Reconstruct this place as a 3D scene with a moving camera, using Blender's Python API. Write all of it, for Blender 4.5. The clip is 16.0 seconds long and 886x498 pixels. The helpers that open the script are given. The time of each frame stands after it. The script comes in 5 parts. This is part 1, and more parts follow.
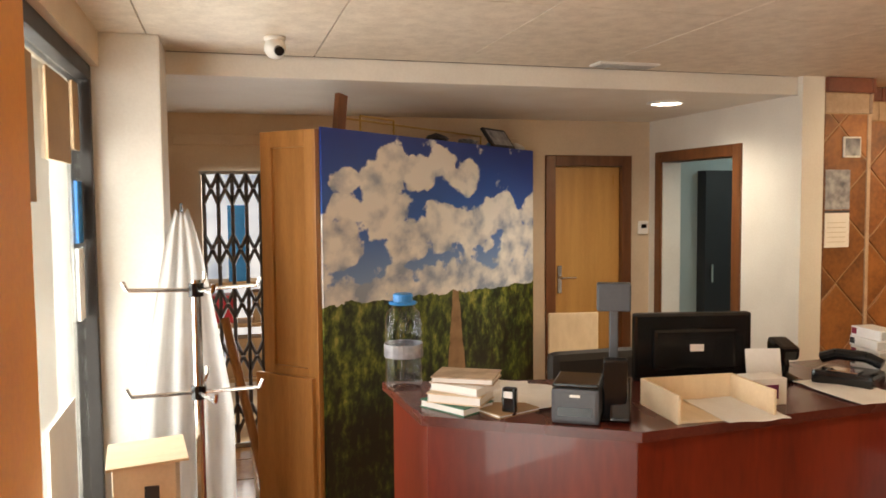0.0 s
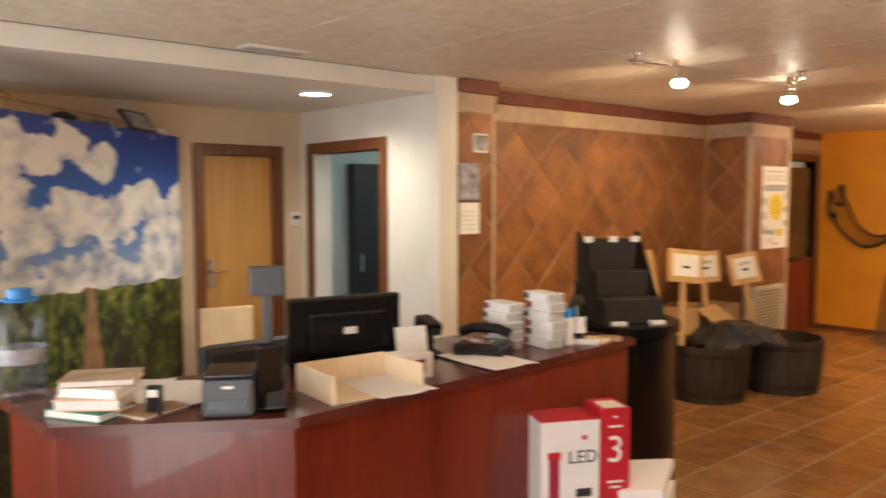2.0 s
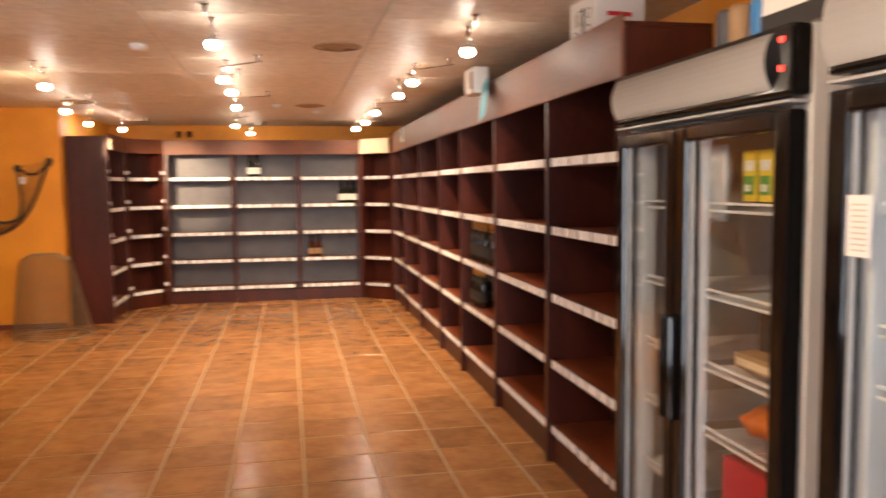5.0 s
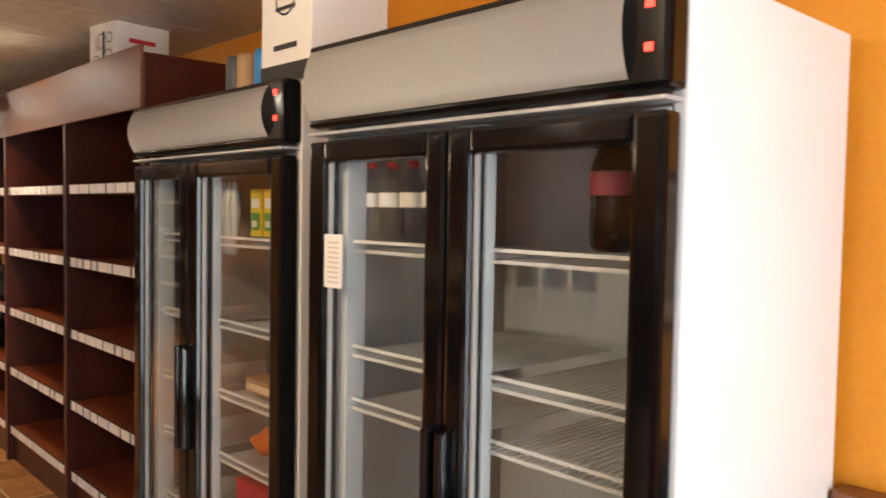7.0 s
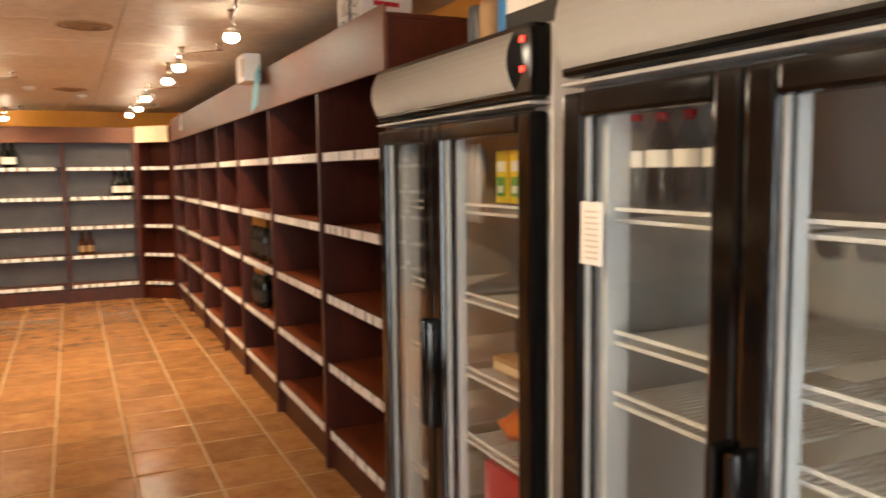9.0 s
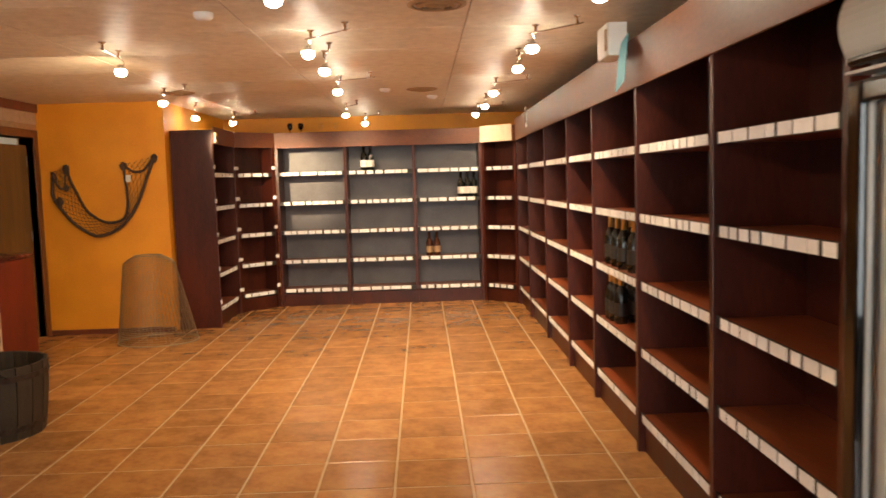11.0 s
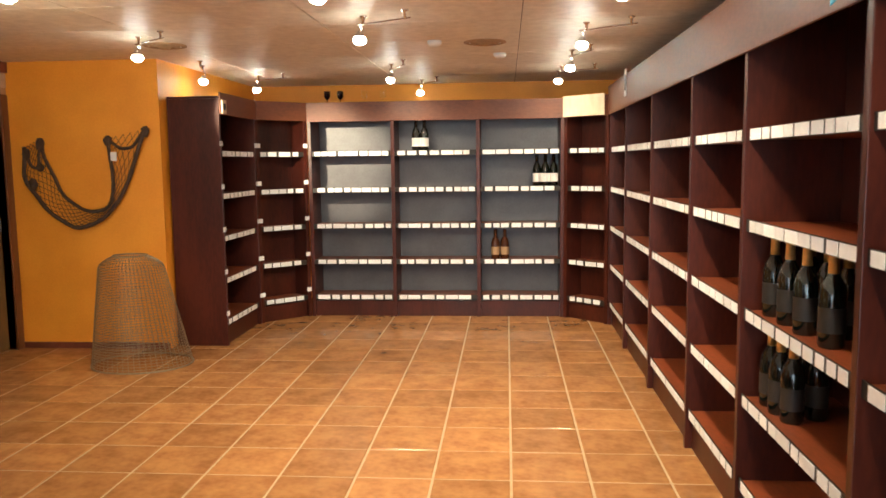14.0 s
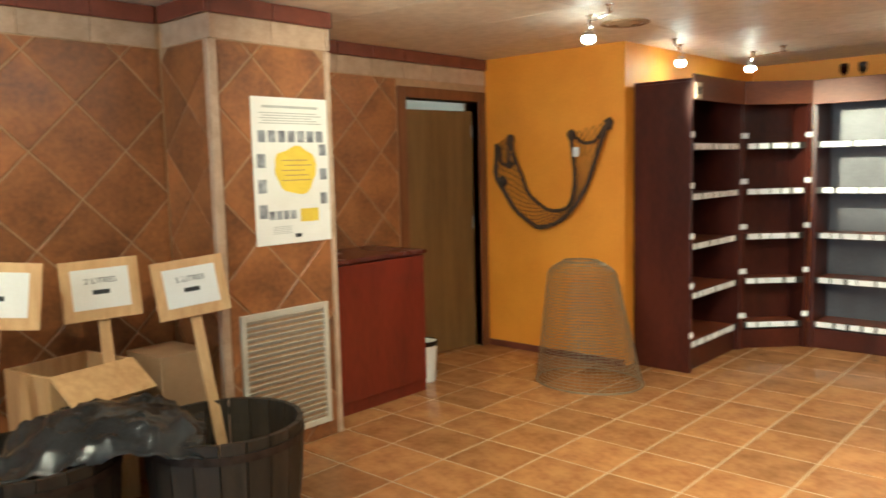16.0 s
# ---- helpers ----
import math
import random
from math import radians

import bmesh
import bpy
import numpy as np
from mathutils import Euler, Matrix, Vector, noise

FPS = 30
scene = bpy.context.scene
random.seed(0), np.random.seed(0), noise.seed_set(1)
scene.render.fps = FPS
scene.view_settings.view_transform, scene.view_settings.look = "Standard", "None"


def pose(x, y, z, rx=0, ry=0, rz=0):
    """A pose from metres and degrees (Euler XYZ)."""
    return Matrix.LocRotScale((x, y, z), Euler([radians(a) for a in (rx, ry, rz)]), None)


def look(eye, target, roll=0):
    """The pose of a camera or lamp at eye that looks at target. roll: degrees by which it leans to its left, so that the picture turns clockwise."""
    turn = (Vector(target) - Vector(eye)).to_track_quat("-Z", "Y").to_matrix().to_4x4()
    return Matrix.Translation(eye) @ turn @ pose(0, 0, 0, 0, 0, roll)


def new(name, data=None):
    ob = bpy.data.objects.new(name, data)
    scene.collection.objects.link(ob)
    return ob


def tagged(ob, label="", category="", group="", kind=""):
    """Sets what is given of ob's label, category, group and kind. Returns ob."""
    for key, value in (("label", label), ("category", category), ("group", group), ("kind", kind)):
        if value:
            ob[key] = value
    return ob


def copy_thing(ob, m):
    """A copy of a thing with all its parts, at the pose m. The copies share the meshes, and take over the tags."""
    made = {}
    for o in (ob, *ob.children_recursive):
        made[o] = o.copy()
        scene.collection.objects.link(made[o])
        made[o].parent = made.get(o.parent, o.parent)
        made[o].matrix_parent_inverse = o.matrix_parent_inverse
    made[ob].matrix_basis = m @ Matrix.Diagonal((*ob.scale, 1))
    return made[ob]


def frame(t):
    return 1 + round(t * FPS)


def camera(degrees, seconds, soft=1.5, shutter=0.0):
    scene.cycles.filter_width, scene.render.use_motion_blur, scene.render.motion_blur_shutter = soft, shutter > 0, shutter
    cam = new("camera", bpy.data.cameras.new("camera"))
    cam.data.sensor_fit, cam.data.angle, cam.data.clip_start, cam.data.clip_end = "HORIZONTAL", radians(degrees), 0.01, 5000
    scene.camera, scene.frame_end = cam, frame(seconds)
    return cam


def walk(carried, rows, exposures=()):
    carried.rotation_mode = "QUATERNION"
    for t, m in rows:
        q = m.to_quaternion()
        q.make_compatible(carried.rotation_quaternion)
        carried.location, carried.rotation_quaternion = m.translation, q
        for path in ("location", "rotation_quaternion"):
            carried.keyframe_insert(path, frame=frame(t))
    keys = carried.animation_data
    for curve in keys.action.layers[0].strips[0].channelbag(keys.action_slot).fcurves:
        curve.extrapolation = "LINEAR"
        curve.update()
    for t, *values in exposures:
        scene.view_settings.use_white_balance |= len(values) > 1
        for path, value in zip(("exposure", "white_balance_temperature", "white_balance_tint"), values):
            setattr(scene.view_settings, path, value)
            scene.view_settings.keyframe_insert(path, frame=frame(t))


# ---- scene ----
cam = camera(59.0, 16.0, 1.6, 0.4)

EXPOSURES = [(0.0, 0.3, 7300, 10), (2.5, 0.5, 6700, 10), (3.5, 0.5, 6900, 14), (4.5, 0.42, 6800, 16), (5.0, 0.7, 6500, 18), (7.5, 0.36, 6400, 10), (8.5, 0.48, 6600, 10), (9.5, 0.6, 6900, 10),
             (12.5, 0.62, 6300, 8), (13.5, 0.7, 5950, 6), (14.5, 0.72, 5100, -4), (15.5, 0.88, 4650, -10), (16.0, 0.85, 4800, -12)]
PATH = [
    (0, (0.678, 0.104, 1.655), (-1.244, 0.643, 1.53), -0.5),
    (0.5, (0.695, 0.112, 1.655), (-1.239, 0.604, 1.511), -0.8),
    (1, (0.613, 0.208, 1.619), (-1.305, 0.757, 1.478), -1.6),
    (1.5, (0.63, 0.177, 1.62), (-1.162, 1.054, 1.476), -0.9),
    (2, (0.605, 0.149, 1.605), (-0.909, 1.448, 1.469), -0.1),
    (2.5, (0.532, 0.214, 1.576), (-0.646, 1.824, 1.441), 0.1),
    (3, (0.45, 0.422, 1.538), (-0.535, 2.157, 1.402), -0.5),
    (3.5, (0.345, 0.571, 1.523), (-0.436, 2.407, 1.382), -1.0),
    (4, (0.191, 0.747, 1.504), (-0.32, 2.675, 1.352), -1.4),
    (4.5, (0.108, 0.765, 1.475), (-0.004, 2.757, 1.327), -0.4),
    (5, (-0.004, 0.772, 1.479), (0.381, 2.728, 1.317), -0.6),
    (7.3, (0.072, 0.61, 1.517), (1.489, 2.016, 1.384), 0.2),
    (7.5, (0.046, 0.595, 1.545), (1.476, 1.983, 1.373), -0.4),
    (8, (0.068, 0.639, 1.534), (1.443, 2.081, 1.36), -0.6),
    (8.5, (0.118, 0.747, 1.506), (1.286, 2.363, 1.338), 0.2),
    (9, (0.205, 0.889, 1.517), (1.055, 2.689, 1.318), -0.7),
    (9.5, (0.262, 1.088, 1.516), (0.788, 3.006, 1.310), -1.6),
    (10, (0.212, 1.29, 1.468), (0.542, 3.253, 1.28), -1.0),
    (10.2, (0.177, 1.331, 1.459), (0.454, 3.304, 1.285), -1.1),
    (12.3, (0.3, 2.603, 1.485), (0.116, 4.586, 1.3), -2.0),
    (12.5, (0.3, 2.699, 1.492), (0.116, 4.682, 1.302), -1.9),
    (13, (0.366, 3.017, 1.493), (0.175, 4.998, 1.293), -1.5),
    (13.5, (0.397, 3.332, 1.49), (0.22, 5.314, 1.281), -1.2),
    (14, (0.398, 3.629, 1.5), (0.236, 5.61, 1.279), -0.7),
    (14.5, (0.437, 3.923, 1.506), (0.144, 5.889, 1.283), -0.3),
    (15, (0.441, 4.196, 1.507), (-0.227, 6.069, 1.289), -0.8),
    (15.5, (0.448, 4.499, 1.477), (-0.588, 6.198, 1.274), -1.2),
    (16, (0.436, 4.702, 1.5), (-0.898, 6.177, 1.288), -1.4),
]
walk(cam, [(t, look(eye, target, roll)) for t, eye, target, roll in PATH], EXPOSURES)

# ---- light ----
world = bpy.data.worlds.new("sky")
scene.world = world
world.use_nodes = True
wn = world.node_tree.nodes
sky = wn.new("ShaderNodeTexSky")
sky.sky_type, sky.sun_disc = "NISHITA", False
sky.sun_elevation, sky.sun_rotation = radians(45), radians(200)
wn["Background"].inputs["Strength"].default_value = 0.1
world.node_tree.links.new(sky.outputs["Color"], wn["Background"].inputs["Color"])


def lamp(name, kind, energy, color, matrix, **settings):
    data = bpy.data.lights.new(name, kind)
    data.energy, data.color = energy, color
    if "size" in settings:
        data.shape, data.size, data.size_y = "RECTANGLE", settings["size"][0], settings["size"][1]
    if "spot" in settings:
        data.spot_size, data.spot_blend = radians(settings["spot"]), 1.0
    if "radius" in settings:
        data.shadow_soft_size = settings["radius"]
    ob = new(name, data)
    ob.matrix_world = matrix
    return ob


WARM = (1.0, 0.74, 0.46)
DOWN_W, DAY_W = 54.0, 48.0
sun = bpy.data.lights.new("sun", "SUN")
sun.energy, sun.angle, sun.color = 2.0, radians(2), (1, 0.95, 0.88)
sun_ob = new("sun", sun)
sun_ob.matrix_world = pose(0, 0, 8, 45, 0, 200)
# daylight in the glazed openings of the street wall
lamp("daylight_window", "AREA", DAY_W * 0.85, (0.95, 0.97, 1.0), pose(-2.1, -0.62, 1.25, 90, 0, 0), size=(1.2, 1.8))
lamp("daylight_entrance", "AREA", DAY_W * 1.2, (0.95, 0.97, 1.0), pose(0.45, -0.62, 1.1, 90, 0, 0), size=(1.5, 2.0))
# each spot: where it hangs, what it is turned to, and its power
SPOTS = [((-1.80, 3.85), (-3.39, 4.5, 1.35), 42), ((-1.75, 5.05), (-3.39, 5.4, 1.35), 46), ((-1.67, 6.80), (-2.95, 8.7, 1.3), 64),
         ((-2.0, 8.7), (-1.25, 11.48, 1.5), 420), ((-2.17, 10.22), (-1.5, 10.5, 0), 16), ((-1.95, 11.05), (-1.3, 10.9, 0.0), 8),
         ((-0.36, 3.75), (-1.4, 2.5, 0.8), 46), ((-0.36, 4.95), (-0.6, 6.6, 0), 34), ((-0.39, 6.3), (-0.4, 7.6, 0), 66),
         ((-0.40, 7.0), (0.1, 8.2, 0), 66), ((-0.42, 8.2), (-0.5, 9.2, 0), 52), ((-0.58, 10.4), (-0.4, 11.3, 0.6), 34),
         ((0.98, 5.0), (0.7, 6.2, 0), 34), ((0.90, 6.3), (0.5, 7.4, 0), 52), ((0.90, 7.1), (0.5, 8.3, 0), 56),
         ((0.89, 8.6), (0.4, 9.4, 0), 50), ((0.90, 9.8), (0.8, 11.1, 0.8), 36), ((0.89, 10.8), (0.6, 10.8, 0), 14),
         # the last spot is an unseen extra, added to brighten the cooler fronts
         ((-0.46, 11.7), (-0.46, 10.9, 0), 6), ((-0.36, 2.05), (1.17, 2.4, 1.6), 56)]
for (sx, sy), aim, power in SPOTS:
    lamp("spot_beam", "SPOT", power * 1.2, WARM, look((sx, sy + 0.03, 2.165), aim), spot=27 if power > 100 else 125, radius=0.03)
lamp("downlight_beam", "SPOT", DOWN_W, (1.0, 0.93, 0.82), pose(-3.62, 2.74, 2.215), spot=160, radius=0.07)
lamp("daylight_gate", "AREA", 16.0, (0.95, 0.97, 1.0), pose(-4.98, 0.36, 1.1, 90, 0, -90), size=(0.7, 1.5))
lamp("office_glow", "AREA", 6.0, (0.8, 0.95, 1.0), pose(-4.0, 4.5, 2.2), size=(0.5, 0.5))


# ---- materials ----
def mat(name, a, b=None, rough=0.5, scale=8.0, stretch=(1, 1, 1), bump=0.15, metal=0.0, fine=90.0, rand=0.0, spec=0.5, emit=0.0, coat=0.0):
    """A surface of two tones with a coarse and a fine grain."""
    m = bpy.data.materials.new(name)
    m.use_nodes = True
    nt = m.node_tree
    p = nt.nodes["Principled BSDF"]
    b = b or tuple(c * 0.8 for c in a)
    tc = nt.nodes.new("ShaderNodeTexCoord")
    mp = nt.nodes.new("ShaderNodeMapping")
    mp.inputs["Scale"].default_value = stretch
    nt.links.new(tc.outputs["Object"], mp.inputs["Vector"])
    n1, n2 = nt.nodes.new("ShaderNodeTexNoise"), nt.nodes.new("ShaderNodeTexNoise")
    n1.inputs["Scale"].default_value, n2.inputs["Scale"].default_value = scale, fine
    n1.inputs["Detail"].default_value = 6
    nt.links.new(mp.outputs["Vector"], n2.inputs["Vector"])
    if rand:
        oi, gi, add, off = (nt.nodes.new("ShaderNode" + k) for k in ("ObjectInfo", "NewGeometry", "Math", "VectorMath"))
        nt.links.new(oi.outputs["Random"], add.inputs[0])
        nt.links.new(gi.outputs["Random Per Island"], add.inputs[1])
        mul = nt.nodes.new("ShaderNodeMath")
        mul.operation, mul.inputs[1].default_value = "MULTIPLY", 37.0
        nt.links.new(add.outputs[0], mul.inputs[0])
        nt.links.new(mp.outputs["Vector"], off.inputs[0])
        nt.links.new(mul.outputs[0], off.inputs[1])
        nt.links.new(off.outputs[0], n1.inputs["Vector"])
    else:
        nt.links.new(mp.outputs["Vector"], n1.inputs["Vector"])
    mixn = nt.nodes.new("ShaderNodeMath")
    mixn.operation = "MULTIPLY_ADD"
    mixn.inputs[1].default_value = 0.35
    sc = nt.nodes.new("ShaderNodeMath")
    sc.operation, sc.inputs[1].default_value = "MULTIPLY", 0.75
    nt.links.new(n1.outputs["Fac"], sc.inputs[0])
    nt.links.new(n2.outputs["Fac"], mixn.inputs[0])
    nt.links.new(sc.outputs[0], mixn.inputs[2])
    ramp = nt.nodes.new("ShaderNodeValToRGB")
    ramp.color_ramp.elements[0].position, ramp.color_ramp.elements[1].position = 0.38, 0.68
    ramp.color_ramp.elements[0].color, ramp.color_ramp.elements[1].color = (*b, 1), (*a, 1)
    nt.links.new(mixn.outputs[0], ramp.inputs["Fac"])
    out = ramp.outputs["Color"]
    if rand:
        hsv = nt.nodes.new("ShaderNodeHueSaturation")
        mr = nt.nodes.new("ShaderNodeMapRange")
        wrap = nt.nodes.new("ShaderNodeMath")
        wrap.operation = "FRACT"
        nt.links.new(add.outputs[0], wrap.inputs[0])
        mr.inputs["To Min"].default_value, mr.inputs["To Max"].default_value = 1 - rand, 1 + rand
        nt.links.new(wrap.outputs[0], mr.inputs["Value"])
        nt.links.new(mr.outputs["Result"], hsv.inputs["Value"])
        nt.links.new(out, hsv.inputs["Color"])
        out = hsv.outputs["Color"]
    nt.links.new(out, p.inputs["Base Color"])
    rr = nt.nodes.new("ShaderNodeMapRange")
    rr.inputs["To Min"].default_value, rr.inputs["To Max"].default_value = max(rough - 0.08, 0.02), min(rough + 0.1, 1)
    nt.links.new(n1.outputs["Fac"], rr.inputs["Value"])
    nt.links.new(rr.outputs["Result"], p.inputs["Roughness"])
    p.inputs["Metallic"].default_value = metal
    p.inputs["Specular IOR Level"].default_value = spec
    p.inputs["Coat Weight"].default_value = coat
    if bump:
        bp = nt.nodes.new("ShaderNodeBump")
        bp.inputs["Strength"].default_value, bp.inputs["Distance"].default_value = bump, 0.004
        nt.links.new(mixn.outputs[0], bp.inputs["Height"])
        nt.links.new(bp.outputs["Normal"], p.inputs["Normal"])
    if emit:
        nt.links.new(out, p.inputs["Emission Color"])
        p.inputs["Emission Strength"].default_value = emit
    return m


def glow(name, color, strength):
    m = bpy.data.materials.new(name)
    m.use_nodes = True
    p = m.node_tree.nodes["Principled BSDF"]
    p.inputs["Base Color"].default_value = (*color, 1)
    p.inputs["Emission Color"].default_value, p.inputs["Emission Strength"].default_value = (*color, 1), strength
    return m


def glassy(name, color=(1, 1, 1), rough=0.0, thin=True, tint=1.0):
    """Clear pane: see-through with a Fresnel gloss; solid glass where thin is off."""
    m = bpy.data.materials.new(name)
    m.use_nodes = True
    nt = m.node_tree
    if not thin:
        p = nt.nodes["Principled BSDF"]
        p.inputs["Base Color"].default_value = (*color, 1)
        p.inputs["Roughness"].default_value, p.inputs["Transmission Weight"].default_value, p.inputs["IOR"].default_value = rough, 1.0, 1.33
        return m
    tr, gl, fr, mx = (nt.nodes.new("ShaderNode" + k) for k in ("BsdfTransparent", "BsdfGlossy", "LayerWeight", "MixShader"))
    tr.inputs["Color"].default_value = (*[c * tint for c in color], 1)
    gl.inputs["Roughness"].default_value = 0.02
    fr.inputs["Blend"].default_value = 0.5
    pw, ad = nt.nodes.new("ShaderNodeMath"), nt.nodes.new("ShaderNodeMath")
    pw.operation, ad.operation = "POWER", "MULTIPLY_ADD"
    pw.inputs[1].default_value, ad.inputs[1].default_value, ad.inputs[2].default_value = 4.0, 0.9, 0.035
    nt.links.new(fr.outputs["Facing"], pw.inputs[0])
    nt.links.new(pw.outputs[0], ad.inputs[0])
    nt.links.new(ad.outputs[0], mx.inputs[0])
    nt.links.new(tr.outputs[0], mx.inputs[1])
    nt.links.new(gl.outputs[0], mx.inputs[2])
    nt.links.new(mx.outputs[0], nt.nodes["Material Output"].inputs["Surface"])
    return m


M_TILE = mat("terracotta_floor", (0.42, 0.20, 0.070), (0.28, 0.122, 0.041), 0.2, 7.0, (1, 1, 1), 0.06, rand=0.16, fine=30, spec=0.55)
M_GROUT = mat("floor_grout", (0.46, 0.30, 0.155), None, 0.8, 20)
M_WTILE = mat("glazed_wall_tile", (0.34, 0.135, 0.042), (0.15, 0.06, 0.024), 0.34, 4, bump=0.2, rand=0.22, fine=40)
M_WGROUT = mat("wall_grout", (0.46, 0.29, 0.16), None, 0.8, 20)
M_BORDER = mat("border_tile", (0.50, 0.36, 0.25), (0.38, 0.26, 0.17), 0.4, 14, rand=0.1)
M_CROWN = mat("crown_tile", (0.19, 0.052, 0.028), (0.12, 0.032, 0.018), 0.4, 9)
M_ORANGE = mat("orange_paint", (0.80, 0.32, 0.018), (0.70, 0.26, 0.012), 0.55, 3, bump=0.25, fine=60)
M_WHITE = mat("white_paint", (0.80, 0.77, 0.70), (0.72, 0.68, 0.61), 0.6, 3, bump=0.15)
M_CREAM = mat("cream_paint", (0.70, 0.56, 0.40), (0.62, 0.48, 0.33), 0.6, 3)
M_CEIL = mat("ceiling_board", (0.82, 0.73, 0.60), (0.66, 0.57, 0.45), 0.5, 14, bump=0.25, fine=70)
M_JOINT = mat("ceiling_joint", (0.16, 0.12, 0.08), None, 0.9, 10)
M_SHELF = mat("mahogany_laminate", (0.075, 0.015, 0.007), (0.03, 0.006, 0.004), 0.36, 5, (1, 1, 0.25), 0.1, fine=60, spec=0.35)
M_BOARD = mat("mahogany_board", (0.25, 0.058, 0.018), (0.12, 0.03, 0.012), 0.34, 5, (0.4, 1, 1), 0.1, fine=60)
M_FASCIA = mat("fascia_board", (0.19, 0.062, 0.024), (0.11, 0.034, 0.014), 0.46, 5, (0.4, 1, 1), 0.12, fine=60, spec=0.4)
# cool reflection on dark wood, put into the panel colour as grey
M_GREY = mat("grey_reflection_panel", (0.125, 0.12, 0.13), (0.085, 0.08, 0.088), 0.4, 4, bump=0.08)
M_COUNTER = mat("cherry_laminate", (0.18, 0.02, 0.007), (0.09, 0.009, 0.004), 0.3, 4, (1, 1, 0.2), 0.08, fine=50, coat=0.2)
M_CTOP = mat("cherry_worktop", (0.12, 0.026, 0.016), (0.07, 0.014, 0.01), 0.25, 5, (0.3, 1, 1), 0.06)
M_OAK = mat("varnished_oak", (0.46, 0.21, 0.06), (0.33, 0.14, 0.038), 0.35, 7, (3, 3, 0.3), 0.15, fine=80)
M_CASING = mat("brown_door_wood", (0.20, 0.075, 0.026), (0.12, 0.04, 0.014), 0.38, 7, (3, 3, 0.3), 0.15)
M_LEAF = mat("honey_door_wood", (0.62, 0.33, 0.10), (0.5, 0.25, 0.07), 0.3, 5, (3, 3, 0.25), 0.08)
M_DLEAF = mat("olive_brown_door", (0.20, 0.115, 0.04), (0.13, 0.07, 0.025), 0.4, 5, (3, 3, 0.25), 0.08)
M_PINE = mat("raw_pine", (0.66, 0.42, 0.19), (0.52, 0.30, 0.12), 0.55, 8, (4, 4, 0.5), 0.2)
M_PALE = mat("pale_plywood", (0.78, 0.62, 0.42), (0.68, 0.52, 0.33), 0.5, 8, (3, 1, 1), 0.1)
M_BARREL = mat("dark_barrel_oak", (0.040, 0.028, 0.017), (0.018, 0.012, 0.007), 0.6, 9, (3, 3, 0.4), 0.4, rand=0.3)
M_HOOP = mat("rusted_hoop", (0.07, 0.05, 0.04), (0.03, 0.022, 0.018), 0.55, 20, metal=0.7)
M_BLACK = mat("black_plastic", (0.006, 0.006, 0.0065), (0.004, 0.004, 0.0045), 0.2, 10, bump=0.05)
M_BLACKM = mat("matt_black_board", (0.022, 0.018, 0.015), (0.014, 0.011, 0.009), 0.55, 10, bump=0.1)
M_GLOSS = mat("gloss_black_plastic", (0.004, 0.004, 0.0042), (0.003, 0.003, 0.003), 0.1, 6, bump=0.0, spec=0.5)
M_DGREY = mat("grey_plastic", (0.07, 0.075, 0.085), None, 0.45, 10, bump=0.05)
M_METAL = mat("chrome", (0.75, 0.74, 0.72), None, 0.16, 10, metal=1.0, bump=0.02)
M_STEEL = mat("grey_steel", (0.45, 0.45, 0.44), (0.38, 0.38, 0.37), 0.4, 6, metal=0.2, bump=0.03)
M_FRIDGE = mat("white_enamel", (0.82, 0.82, 0.80), (0.78, 0.78, 0.76), 0.3, 3, bump=0.02)
M_INNER = mat("fridge_liner", (0.60, 0.62, 0.63), (0.52, 0.54, 0.55), 0.4, 4, bump=0.02)
M_HEAD = mat("header_panel", (0.84, 0.84, 0.84), (0.80, 0.80, 0.80), 0.04, 4, bump=0.0, coat=0.5)
M_WIRE = mat("wire_white", (0.8, 0.8, 0.78), None, 0.4, 10, bump=0)
M_PAPER = mat("paper", (0.82, 0.80, 0.76), (0.76, 0.73, 0.68), 0.7, 6, bump=0.05)
M_LABEL = mat("price_card", (0.90, 0.90, 0.90), (0.82, 0.82, 0.82), 0.45, 30, bump=0.0, rand=0.1)
M_INK = mat("black_ink", (0.03, 0.03, 0.03), None, 0.6, 10, bump=0)
M_GREYP = mat("grey_card", (0.5, 0.49, 0.46), None, 0.6, 9, bump=0.02)
M_BLUSHC = mat("maroon_print", (0.25, 0.02, 0.05), None, 0.5, 9, bump=0)
M_RED = mat("red_card", (0.55, 0.02, 0.035), (0.47, 0.015, 0.03), 0.4, 6, bump=0.03)
M_YELLOW = mat("yellow_print", (0.78, 0.58, 0.05), (0.68, 0.48, 0.04), 0.5, 12, bump=0.02)
GREENP = mat("green_print", (0.10, 0.32, 0.06), None, 0.5, 12, bump=0.0)
M_BLUE = mat("blue_cap", (0.03, 0.25, 0.62), None, 0.4, 10, bump=0.02)
M_AQUA = mat("aqua_leaflet", (0.12, 0.50, 0.62), (0.10, 0.42, 0.55), 0.5, 10, bump=0.02)
M_CLOTH = mat("white_cotton", (0.85, 0.84, 0.82), (0.78, 0.77, 0.75), 0.9, 10, bump=0.3, fine=200)
M_BOTTLE = mat("dark_bottle_glass", (0.006, 0.008, 0.005), (0.004, 0.005, 0.004), 0.08, 10, bump=0, coat=0.5)
M_BROWNB = mat("brown_bottle_glass", (0.07, 0.022, 0.008), (0.05, 0.015, 0.006), 0.1, 10, bump=0)
M_GOLD = mat("gold_foil", (0.62, 0.42, 0.16), (0.5, 0.32, 0.1), 0.35, 30, metal=0.8, bump=0.1)
